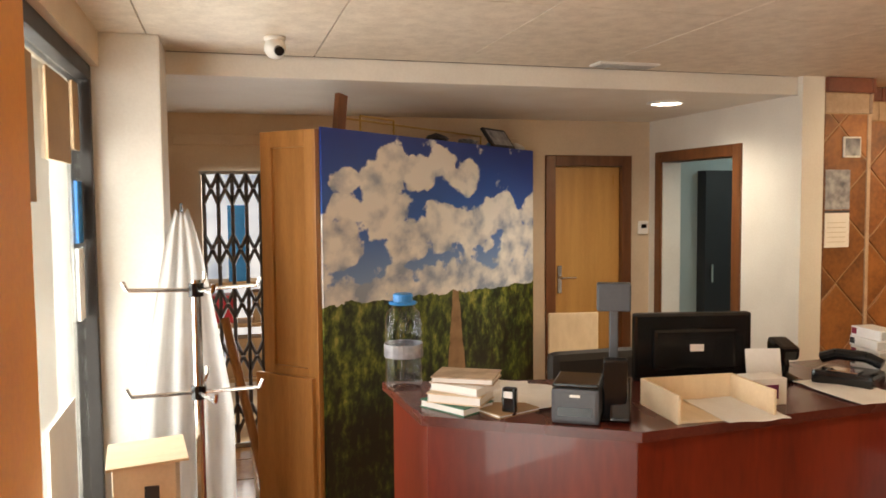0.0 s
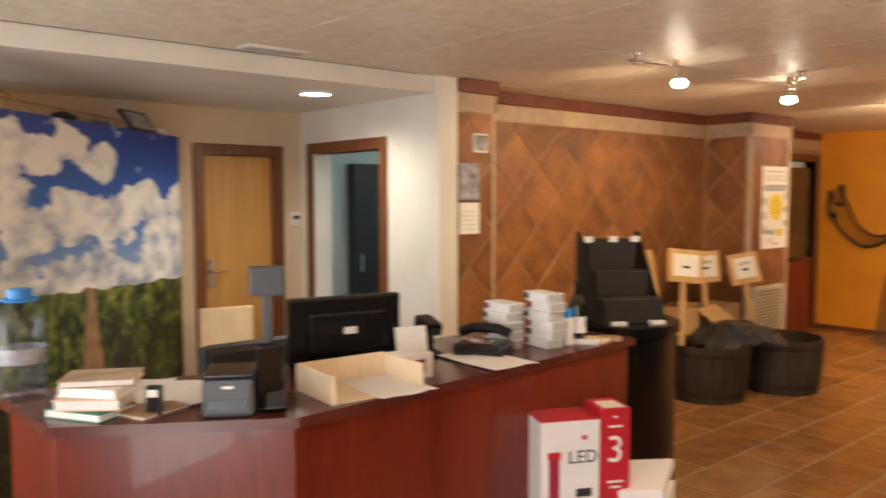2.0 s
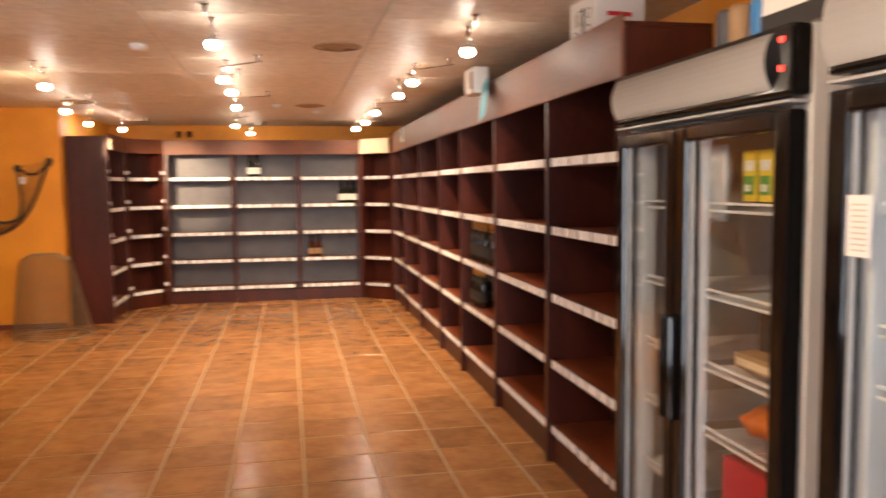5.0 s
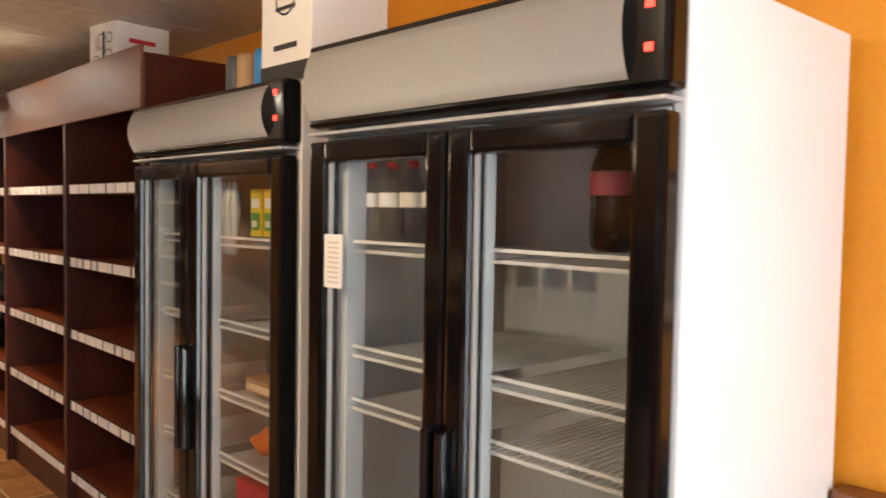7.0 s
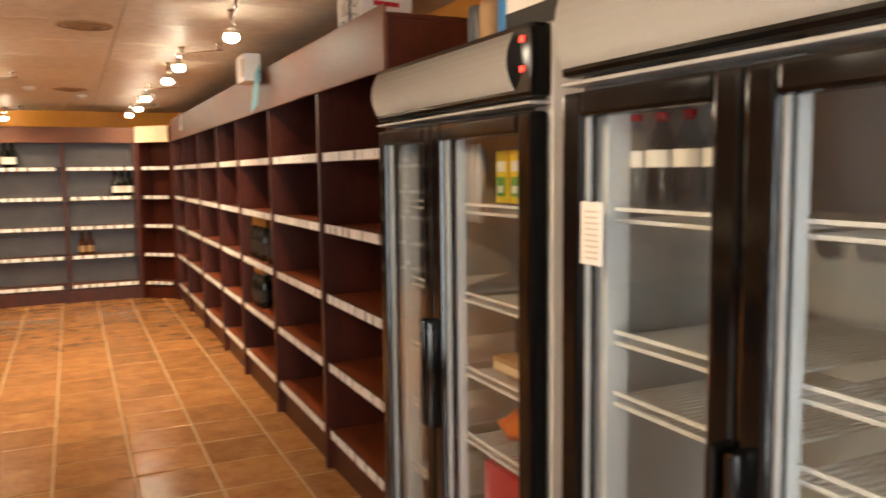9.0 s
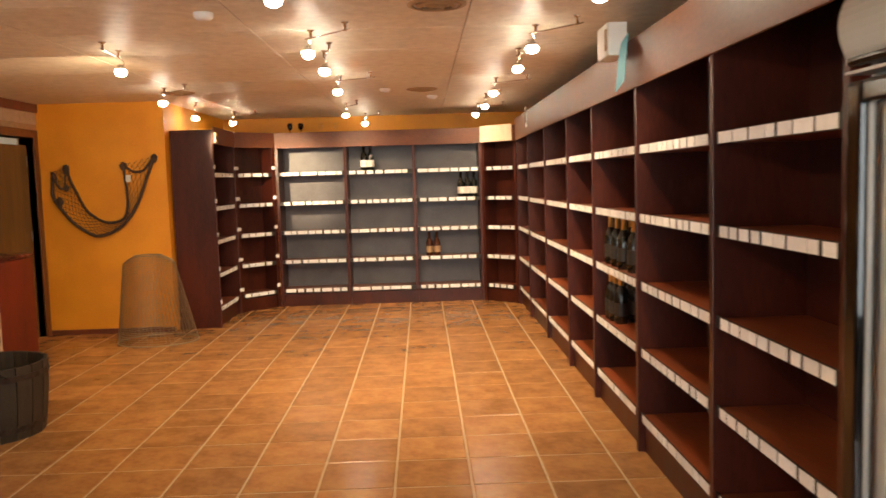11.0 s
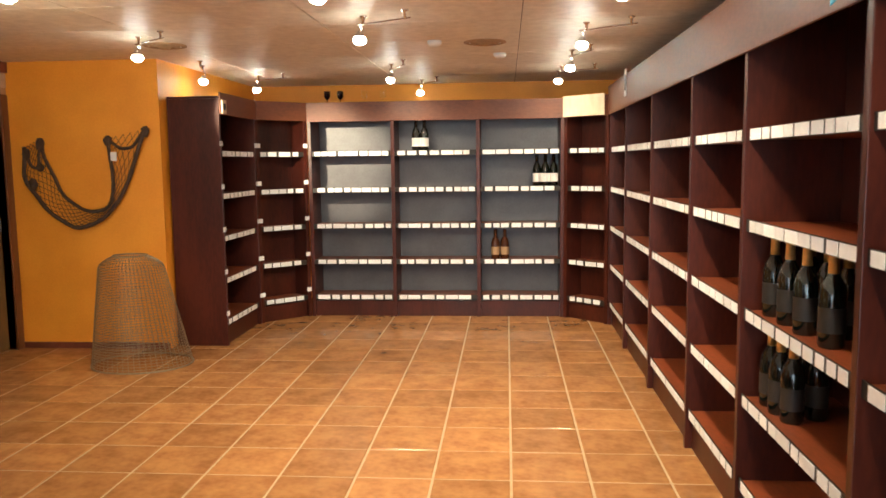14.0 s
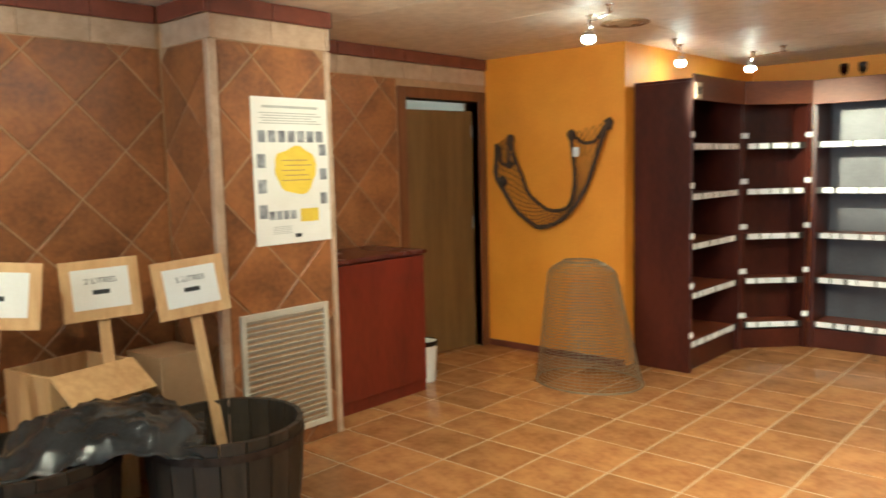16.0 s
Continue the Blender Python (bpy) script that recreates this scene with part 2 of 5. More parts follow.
M_BAG = mat("black_bin_liner", (0.026, 0.028, 0.030), (0.012, 0.013, 0.014), 0.22, 6, bump=0.5)
M_GRILLE = mat("grille_cream", (0.60, 0.55, 0.45), (0.52, 0.47, 0.38), 0.5, 6, bump=0.05)
M_NET = mat("galvanised_mesh", (0.36, 0.28, 0.18), (0.26, 0.2, 0.13), 0.45, 20, metal=0.6, bump=0)
M_ROPE = mat("old_dark_wood", (0.075, 0.038, 0.016), (0.04, 0.02, 0.01), 0.7, 15, bump=0.4)
M_PHOTO = mat("grey_photo", (0.42, 0.42, 0.44), (0.08, 0.08, 0.1), 0.35, 14, bump=0, fine=20)
M_SEPIA = mat("sepia_print", (0.55, 0.42, 0.28), (0.3, 0.2, 0.12), 0.4, 12, bump=0, fine=25)
M_COOL = mat("pale_office_paint", (0.55, 0.63, 0.62), (0.48, 0.56, 0.55), 0.6, 3)
M_DARK = mat("dark_cabinet", (0.02, 0.02, 0.022), None, 0.5, 5)
M_CARDB = mat("cardboard", (0.42, 0.27, 0.14), (0.36, 0.22, 0.11), 0.7, 10)
M_ORJUICE = mat("orange_wrapper", (0.75, 0.22, 0.03), (0.6, 0.12, 0.02), 0.4, 14, bump=0.05)
M_BULB = glow("lit_bulb", (1.0, 0.88, 0.68), 72.0)
M_DOWN = glow("lit_diffuser", (1.0, 0.95, 0.86), 9.0)
M_LED = glow("red_digits", (1.0, 0.05, 0.03), 2.5)
M_GATE = mat("painted_gate_steel", (0.13, 0.13, 0.13), (0.07, 0.07, 0.07), 0.45, 12, metal=0.3, bump=0.05)
# emits by itself, in place of daylight falling on the street
M_OUT = mat("glowing_street_backdrop", (0.95, 0.97, 1.0), (0.35, 0.42, 0.52), 0.8, 1.5, bump=0, emit=0.5, fine=6)
M_GLASS = glassy("clear_glass", (0.97, 0.99, 0.98))
M_PLASTIC = glassy("clear_plastic", (0.95, 0.98, 1.0), tint=0.97)
M_COLA = glassy("cola_bottle", (0.12, 0.03, 0.015))


def mural_material():
    m = bpy.data.materials.new("mural_print")
    m.use_nodes = True
    nt = m.node_tree
    p = nt.nodes["Principled BSDF"]
    p.inputs["Roughness"].default_value = 0.35

    def N(kind, **kw):
        n = nt.nodes.new("ShaderNode" + kind)
        for k, v in kw.items():
            n.inputs[k].default_value = v
        return n

    def math_(op, a, b):
        n = nt.nodes.new("ShaderNodeMath")
        n.operation = op
        for k, v in enumerate((a, b)):
            if isinstance(v, (int, float)):
                n.inputs[k].default_value = v
            else:
                nt.links.new(v, n.inputs[k])
        return n.outputs[0]

    def ramp(fac, stops):
        n = nt.nodes.new("ShaderNodeValToRGB")
        while len(n.color_ramp.elements) < len(stops):
            n.color_ramp.elements.new(0.5)
        for e, (pos, c) in zip(n.color_ramp.elements, stops):
            e.position, e.color = pos, (*c, 1)
        nt.links.new(fac, n.inputs["Fac"])
        return n.outputs["Color"]

    def mix(fac, a, b):
        n = nt.nodes.new("ShaderNodeMix")
        n.data_type = "RGBA"
        nt.links.new(fac, n.inputs["Factor"])
        nt.links.new(a, n.inputs["A"])
        nt.links.new(b, n.inputs["B"])
        return n.outputs["Result"]

    tc, sep = N("TexCoord"), N("SeparateXYZ")
    nt.links.new(tc.outputs["Object"], sep.inputs[0])
    u, v = sep.outputs["X"], sep.outputs["Z"]
    skyc = ramp(math_("MULTIPLY", v, 0.5), [(0.56, (0.30, 0.45, 0.68)), (0.76, (0.03, 0.14, 0.55)), (1.0, (0.008, 0.035, 0.30))])
    mp = N("Mapping", Scale=(1.0, 1.0, 1.5))
    nt.links.new(tc.outputs["Object"], mp.inputs[0])
    big, small, shade = N("TexNoise", Scale=2.3, Detail=10.0, Roughness=0.52), N("TexNoise", Scale=7.0, Detail=8.0), N("TexNoise", Scale=5.0, Detail=6.0)
    mp2 = N("Mapping", Location=(0.02, 0, 0.06), Scale=(1.0, 1.0, 1.5))
    nt.links.new(tc.outputs["Object"], mp2.inputs[0])
    nt.links.new(mp.outputs[0], big.inputs["Vector"])
    nt.links.new(mp.outputs[0], small.inputs["Vector"])
    nt.links.new(mp2.outputs[0], shade.inputs["Vector"])
    # heaped clouds: soft round masses (along, up, radius) broken up by noise
    heaps = ((0.17, 1.75, 0.10), (0.57, 1.88, 0.12), (0.48, 1.75, 0.16), (0.83, 1.80, 0.14), (1.09, 1.87, 0.13), (1.39, 1.79, 0.16), (0.47, 1.60, 0.20), (0.17, 1.62, 0.12),
             (0.08, 1.45, 0.20), (1.08, 1.50, 0.22), (0.72, 1.42, 0.18), (1.65, 1.58, 0.13), (1.87, 1.57, 0.17), (1.45, 1.44, 0.24), (2.3, 1.6, 0.13), (2.1, 1.38, 0.26))
    mass = 0.0
    for hu, hv, hr in heaps:
        du, dv = math_("MULTIPLY", math_("SUBTRACT", u, hu), 0.62 / hr), math_("MULTIPLY", math_("SUBTRACT", v, hv), 1.0 / hr)
        d2 = math_("ADD", math_("MULTIPLY", du, du), math_("MULTIPLY", dv, dv))
        mass = math_("MAXIMUM", math_("SUBTRACT", 0.8, d2), mass)
    low = math_("MULTIPLY", math_("SUBTRACT", 1.42, v), 2.4)
    mass = math_("MAXIMUM", mass, math_("MINIMUM", low, 0.55))
    rough = math_("ADD", math_("MULTIPLY", math_("SUBTRACT", big.outputs["Fac"], 0.5), 1.5), math_("MULTIPLY", math_("SUBTRACT", small.outputs["Fac"], 0.5), 1.6))
    dens = math_("ADD", mass, rough)
    cover = ramp(dens, [(0.20, (0, 0, 0)), (0.34, (1, 1, 1))])
    lit = math_("ADD", math_("MULTIPLY", shade.outputs["Fac"], 0.75), math_("ADD", math_("MULTIPLY", dens, 0.10), math_("MULTIPLY", math_("SUBTRACT", v, 1.5), 0.12)))
    cloudc = ramp(lit, [(0.30, (0.34, 0.41, 0.54)), (0.39, (0.72, 0.73, 0.75)), (0.48, (0.97, 0.95, 0.92))])
    upper = mix(cover, skyc, cloudc)
    vm = N("Mapping", Scale=(1.3, 1.0, 1.0))
    nt.links.new(tc.outputs["Object"], vm.inputs[0])
    leaf, patch = N("TexNoise", Scale=13.0, Detail=8.0, Roughness=0.72), N("TexNoise", Scale=3.2, Detail=3.0)
    nt.links.new(vm.outputs[0], leaf.inputs["Vector"])
    nt.links.new(vm.outputs[0], patch.inputs["Vector"])
    f = math_("ADD", math_("MULTIPLY", leaf.outputs["Fac"], 0.8), math_("MULTIPLY", patch.outputs["Fac"], 0.4))
    f = math_("ADD", f, math_("MULTIPLY", math_("SUBTRACT", v, 0.85), 0.14))
    vine = ramp(f, [(0.52, (0.003, 0.005, 0.002)), (0.60, (0.03, 0.05, 0.01)), (0.69, (0.16, 0.20, 0.03)), (0.80, (0.5, 0.45, 0.12))])
    # the earth path between the rows widens downwards
    off = math_("ABSOLUTE", math_("SUBTRACT", u, 1.22), 0.0)
    wid = math_("MULTIPLY", math_("SUBTRACT", 1.14, v), 0.16)
    path = math_("MULTIPLY", math_("LESS_THAN", off, math_("ADD", wid, math_("MULTIPLY", small.outputs["Fac"], 0.05))), math_("GREATER_THAN", v, 0.62))
    earth = ramp(small.outputs["Fac"], [(0.3, (0.22, 0.12, 0.06)), (0.7, (0.45, 0.28, 0.15))])
    ground = mix(path, vine, earth)
    edge = math_("ADD", math_("SUBTRACT", 1.10, math_("MULTIPLY", u, 0.04)), math_("MULTIPLY", small.outputs["Fac"], 0.11))
    both = mix(math_("GREATER_THAN", v, edge), ground, upper)
    nt.links.new(both, p.inputs["Base Color"])
    return m


M_MURAL = mural_material()


# ---- mesh helpers ----
def put(name, bm, material, parent=None, label="", smooth=False):
    me = bpy.data.meshes.new(name)
    bmesh.ops.recalc_face_normals(bm, faces=bm.faces)
    if smooth:
        for fc in bm.faces:
            fc.smooth = True
    bm.to_mesh(me)
    bm.free()
    me.materials.append(material)
    ob = new(name, me)
    if parent:
        ob.parent = parent
    if label:
        ob["label"] = label
    return ob


def part(name, bm, material, parent, label="", smooth=False):
    return put(name, bm, material, parent, label, smooth)


def thing(name, label, category, at=(0, 0, 0), turn=0.0, group="", kind=""):
    ob = new(name)
    ob.empty_display_size = 0.05
    ob.matrix_world = pose(*at, 0, 0, turn)
    return tagged(ob, label, category, group, kind)


def box(bm, lo, hi, bevel=0.0, m=None):
    r = bmesh.ops.create_cube(bm, size=1.0)
    vs = r["verts"]
    for v in vs:
        v.co = Vector([lo[k] + (v.co[k] + 0.5) * (hi[k] - lo[k]) for k in range(3)])
    if bevel:
        es = list({e for v in vs for e in v.link_edges})
        vs = list({v for g in bmesh.ops.bevel(bm, geom=es, offset=bevel, segments=2, affect="EDGES", profile=0.6)["faces"] for v in g.verts} | {v for v in vs if v.is_valid})
    if m:
        bmesh.ops.transform(bm, matrix=m, verts=vs)
    return bm


def B(lo, hi, bevel=0.004, m=None):
    return box(bmesh.new(), lo, hi, bevel, m)


def lathe(bm, prof, seg=20, at=(0, 0, 0), close=True):
    rings = []
    for r, z in prof:
        rings.append([bm.verts.new((at[0] + r * math.cos(2 * math.pi * k / seg), at[1] + r * math.sin(2 * math.pi * k / seg), at[2] + z)) for k in range(seg)])
    for a, b in zip(rings, rings[1:]):
        for k in range(seg):
            bm.faces.new((a[k], a[(k + 1) % seg], b[(k + 1) % seg], b[k]))
    if close:
        bm.faces.new(rings[0][::-1])
        bm.faces.new(rings[-1])
    return bm


def rod(bm, a, b, r, seg=8, r2=None):
    a, b = Vector(a), Vector(b)
    d = b - a
    res = bmesh.ops.create_cone(bm, cap_ends=True, segments=seg, radius1=r, radius2=r if r2 is None else r2, depth=d.length)
    bmesh.ops.transform(bm, matrix=Matrix.Translation((a + b) / 2) @ d.to_track_quat("Z", "Y").to_matrix().to_4x4(), verts=res["verts"])
    return bm


def tube(bm, pts, r, seg=6):
    for a, b in zip(pts, pts[1:]):
        rod(bm, a, b, r, seg)
    return bm


def prism(poly, z0, z1):
    bm = bmesh.new()
    lo = [bm.verts.new((x, y, z0)) for x, y in poly]
    hi = [bm.verts.new((x, y, z1)) for x, y in poly]
    bm.faces.new(lo[::-1]), bm.faces.new(hi)
    for k in range(len(poly)):
        n = (k + 1) % len(poly)
        bm.faces.new((lo[k], lo[n], hi[n], hi[k]))
    return bm


def structure(name, bm, material, label, category):
    return tagged(put(name, bm, material), label, category, kind="structure")


def writing(text, size, material, parent, m, name="lettering"):
    cu = bpy.data.curves.new(name, "FONT")
    cu.body, cu.size, cu.align_x, cu.align_y, cu.extrude = text, size, "CENTER", "CENTER", 0.0008
    tmp = bpy.data.objects.new("tmp", cu)
    scene.collection.objects.link(tmp)
    me = bpy.data.meshes.new_from_object(tmp.evaluated_get(bpy.context.evaluated_depsgraph_get()))
    bpy.data.objects.remove(tmp)
    bpy.data.curves.remove(cu)
    me.materials.clear()
    me.materials.append(material)
    ob = new(name, me)
    ob.parent, ob.matrix_local = parent, m
    return ob


# ---- large structure ----
CEIL, LOW = 2.34, 2.24
YB = 12.15
structure("floor", B((-5.2, -0.9, -0.12), (2.1, YB + 0.15, -0.005), 0), M_GROUT, "sandy grout bed under terracotta floor tiles", "floor")
bm = bmesh.new()
box(bm, (-3.9, -0.9, CEIL + 0.012), (2.1, YB + 0.15, CEIL + 0.12))
structure("ceiling_bed", bm, M_JOINT, "dark bed above the ceiling board joints", "ceiling")
bm = bmesh.new()
y = -0.9
while y < YB:
    for x0, x1 in ((-3.12, -1.93), (-1.93, -0.72), (-0.72, 0.49), (0.49, 2.1)):
        if not (y > 7.4 and x0 < -3):
            box(bm, (x0 + 0.003, y + 0.003, CEIL), (x1 - 0.003, min(y + 0.717, YB), CEIL + 0.012))
        else:
            box(bm, (-3.75, y + 0.003, CEIL), (x1 - 0.003, min(y + 0.717, YB), CEIL + 0.012))
    y += 0.72
box(bm, (-3.75, 3.2, CEIL), (-3.126, 7.37, CEIL + 0.012))
structure("ceiling", bm, M_CEIL, "speckled beige ceiling boards with open joints", "ceiling")
structure("ceiling_low", B((-5.0, -0.7, LOW), (-3.16, 3.29, LOW + 0.1), 0), M_WHITE, "lowered white plaster ceiling behind the counter", "ceiling")
structure("trim_soffit", B((-3.16, -0.7, LOW - 0.004), (-3.13, 3.29, CEIL), 0.003), M_WHITE, "white plaster step of the lowered ceiling", "trim")

# street wall with window and entrance
T = 0.2
bm = bmesh.new()
box(bm, (-1.5, -0.36 - T, 0), (-0.45, -0.36, CEIL))
box(bm, (1.35, -0.36 - T, 0), (2.1, -0.36, CEIL))
box(bm, (-0.45, -0.36 - T, 2.15), (1.35, -0.36, CEIL))
structure("wall_street", bm, M_ORANGE, "orange painted wall beside the shop window", "wall")
bm = bmesh.new()
box(bm, (-2.75, -0.36 - T, 2.2), (-1.5, -0.36, CEIL))
box(bm, (-2.75, -0.36 - T, 0), (-1.5, -0.36, 0.35))
structure("wall_window_surround", bm, M_CREAM, "cream wall above and below the shop window", "wall")
win = thing("window_1", "tall shop window with dark metal frame and taped papers", "window", (-2.125, -0.44, 0), kind="structure")
win.scale.x = 0.885
for lo, hi in (((-0.70, -0.03, 0.35), (-0.655, 0.05, 2.2)), ((0.655, -0.03, 0.35), (0.70, 0.05, 2.2)), ((-0.655, -0.03, 2.14), (0.655, 0.05, 2.2)), ((-0.655, -0.03, 0.35), (0.655, 0.05, 0.41))):
    part("window_frame", B(lo, hi), M_BLACKM, win)
pane = part("pane", B((-0.652, -0.003, 0.412), (0.652, 0.003, 2.138), 0), M_GLASS, win)
pane.visible_shadow = False
for x0, z0, w, h, mt, nm in ((0.24, 1.66, 0.38, 0.44, M_CARDB, "taped_card"), (-0.42, 1.80, 0.44, 0.30, M_CARDB, "taped_card"), (-0.64, 1.86, 0.14, 0.26, M_CARDB, "taped_card"),
                            (-0.65, 1.50, 0.12, 0.24, M_BLUE, "blue_sticker"), (-0.64, 1.20, 0.13, 0.28, M_PAPER, "notice"), (-0.3, 0.45, 0.5, 0.5, M_PAPER, "notice")):
    part(nm, B((x0, 0.006, z0), (x0 + w, 0.009, z0 + h), 0), mt, win)
dr = thing("door_1", "glazed entrance door in a dark metal frame", "door", (0.45, -0.44, 0), kind="structure")
for lo, hi in (((-0.9, -0.03, 0), (-0.83, 0.05, 2.15)), ((0.83, -0.03, 0), (0.9, 0.05, 2.15)), ((-0.83, -0.03, 2.08), (0.83, 0.05, 2.15)), ((-0.83, -0.03, 0), (0.83, 0.05, 0.12)), ((-0.03, -0.03, 0.12), (0.03, 0.05, 2.08))):
    part("door_frame", B(lo, hi), M_BLACKM, dr)
for x0 in (-0.83, 0.03):
    pn = part("pane", B((x0, -0.003, 0.12), (x0 + 0.8, 0.003, 2.08), 0), M_GLASS, dr)
    pn.visible_shadow = False
# plain boards whose glow stands in for the daylit outdoors
structure("backdrop_street", B((-9, -4.2, -0.1), (4, -4.1, 4), 0), M_OUT, "glowing backdrop standing in for the daylit street outside the shop window", "street")
structure("backdrop_side", B((-7.2, -2, -0.1), (-7.1, 3, 4), 0), M_OUT, "glowing backdrop standing in for the daylit street behind the folding gate", "street")
structure("ground", B((-9, -4.1, -0.14), (4, -0.9, -0.04), 0), mat("street_paving", (0.3, 0.29, 0.27), None, 0.8, 6), "grey street paving outside", "ground")
structure("pillar", B((-3.15, -0.56, 0), (-2.76, -0.13, CEIL), 0.006), M_WHITE, "white painted square pillar beside the window", "pillar")

# alcove walls behind the counter
bm = bmesh.new()
box(bm, (-4.95, -0.7, 1.86), (-4.75, 0.75, LOW))
box(bm, (-4.95, -0.7, 0), (-4.75, -0.03, 1.86))
box(bm, (-4.95, 0.75, 0), (-4.75, 2.42, LOW))
box(bm, (-4.95, 2.42, 1.9), (-4.75, 3.13, LOW))
box(bm, (-4.95, 3.13, 0), (-4.75, 3.44, LOW))
structure("wall_alcove_back", bm, M_CREAM, "cream plaster wall behind the counter", "wall")
bm = bmesh.new()
box(bm, (-4.75, 3.29, 0), (-4.55, 3.44, LOW + 0.1))
box(bm, (-4.55, 3.29, 1.92), (-3.72, 3.44, LOW + 0.1))
box(bm, (-3.72, 3.29, 0), (-3.09, 3.44, LOW + 0.1))
box(bm, (-3.13, 3.292, LOW + 0.1), (-3.09, 3.44, CEIL))
structure("wall_alcove_side", bm, M_WHITE, "white plaster wall with an open doorway", "wall")
structure("wall_alcove_end", B((-4.75, -0.75, 0), (-3.1, -0.6, LOW), 0), M_CREAM, "cream wall closing the entrance corner", "wall")
bm = bmesh.new()
box(bm, (-4.78, -0.2, 2.03), (-4.72, 2.2, 2.10), 0.006)
structure("trim_pipe_ledge", bm, M_CREAM, "cream ledge along the alcove wall", "trim")


def casing(name, origin, turn, w0, w1, top, depth, label):
    d = thing(name, label, "door", origin, turn, kind="structure")
    for lo, hi in (((w0 - 0.08, -0.018, 0), (w0, depth, top + 0.08)), ((w1, -0.018, 0), (w1 + 0.08, depth, top + 0.08)), ((w0, -0.018, top), (w1, depth, top + 0.08))):
        part("casing", B(lo, hi, 0.006), M_CASING, d)
    return d


da = casing("door_2", (-4.75, 0, 0), 90, 2.50, 3.05, 1.9, 0.1, "closed honey wood door with brown casing")
part("leaf", B((2.502, 0.03, 0.01), (3.048, 0.07, 1.898), 0.003), M_LEAF, da)
hd = part("handle_plate", B((2.53, 0.02, 0.94), (2.565, 0.03, 1.15), 0.003), M_METAL, da)
bm = bmesh.new()
tube(bm, [(2.547, 0.02, 1.06), (2.547, -0.03, 1.06), (2.66, -0.03, 1.06)], 0.009, 8)
part("lever", bm, M_METAL, hd)
db = casing("door_3", (0, 3.29, 0), 0, -4.56, -3.70, 1.92, 0.12, "open doorway with brown wood casing")
# office behind the doorway
bm = bmesh.new()
box(bm, (-5.2, 5.2, 0), (-3.57, 5.3, 2.4))
box(bm, (-5.2, 3.44, 0), (-5.1, 5.2, 2.4))
box(bm, (-3.66, 3.44, 0), (-3.57, 5.2, 2.4))
box(bm, (-5.2, 3.44, 2.4), (-3.57, 5.3, 2.5))
structure("wall_office", bm, M_COOL, "pale green painted office walls", "wall")
cab = thing("office_cabinet", "tall dark cabinet in the back office", "cabinet", (-5.1, 4.1, 0))
part("body", B((0.0, -0.15, 0), (0.12, 0.13, 1.88), 0.006), M_DARK, cab)
part("handle", B((0.12, -0.1, 0.95), (0.14, -0.08, 1.1), 0.003), M_METAL, cab)

# tiled side wall, pilaster, far walls
bm = bmesh.new()
box(bm, (-3.5, 3.44, 0), (-3.09, 3.75, CEIL))
wall_col = structure("wall_column", bm, M_WGROUT, "tiled column with a calendar", "wall")
wall_left = structure("wall_left", B((-3.55, 3.75, 0), (-3.39, 6.80, CEIL), 0), M_WGROUT, "long tiled side wall", "wall")
wall_pil = structure("wall_pilaster", B((-3.75, 6.80, 0), (-2.94, 7.52, CEIL), 0), M_WGROUT, "tiled pilaster with poster and grille", "wall")
bm = bmesh.new()
box(bm, (-3.78, 7.52, 0), (-3.63, 8.82, CEIL))
box(bm, (-3.78, 8.82, 2.0), (-3.63, 9.66, CEIL))
box(bm, (-3.78, 9.66, 0), (-3.63, 9.9, CEIL))
wall_door = structure("wall_left_far", bm, M_WGROUT, "tiled wall with a brown doorway", "wall")
bm = bmesh.new()
box(bm, (-3.63, 9.75, 0), (-2.36, 9.9, CEIL))
box(bm, (-2.51, 9.9, 0), (-2.36, YB, CEIL))
structure("wall_orange", bm, M_ORANGE, "bright orange painted wall", "wall")
structure("wall_back", B((-2.51, YB, 0), (2.1, YB + 0.15, CEIL), 0), M_ORANGE, "orange end wall above the shelving", "wall")
structure("wall_right", B((1.95, -0.36, 0), (2.1, YB, CEIL), 0), M_ORANGE, "orange painted right wall", "wall")
structure("baseboard", B((-3.63, 9.735, 0), (-2.36, 9.75, 0.05), 0.002), M_CROWN, "dark skirting tile along the orange wall", "baseboard")
bm = bmesh.new()
box(bm, (-4.9, 8.6, 0), (-4.8, 10, 2.4))
box(bm, (-4.8, 8.5, 0), (-3.78, 8.6, 2.4))
box(bm, (-4.8, 10, 0), (-3.78, 10.1, 2.4))
box(bm, (-4.9, 8.5, 2.4), (-3.78, 10.1, 2.5))
structure("wall_storeroom", bm, M_WHITE, "plain walls of the storeroom behind", "wall")
structure("floor_storeroom", B((-4.9, 8.5, -0.1), (-3.6, 10.1, -0.013), 0), M_GROUT, "plain storeroom floor", "floor")
dd = casing("door_4", (-3.63, 0, 0), 90, 8.82, 9.66, 2.0, 0.14, "brown wooden door standing ajar")
part("leaf", B((-0.8, 0, 0.01), (0, 0.04, 1.93), 0.003, pose(9.652, 0.06, 0, 0, 0, -5)), M_DLEAF, dd)
bm = bmesh.new()
box(bm, (9.638, 0.06, 1.72), (9.656, 0.075, 1.82))
box(bm, (9.638, 0.06, 0.98), (9.656, 0.075, 1.08))
part("hinge", bm, M_STEEL, dd)
lamp("storeroom_lamp", "POINT", 3.0, (1, 0.9, 0.75), pose(-4.3, 9.2, 2.2), radius=0.1)


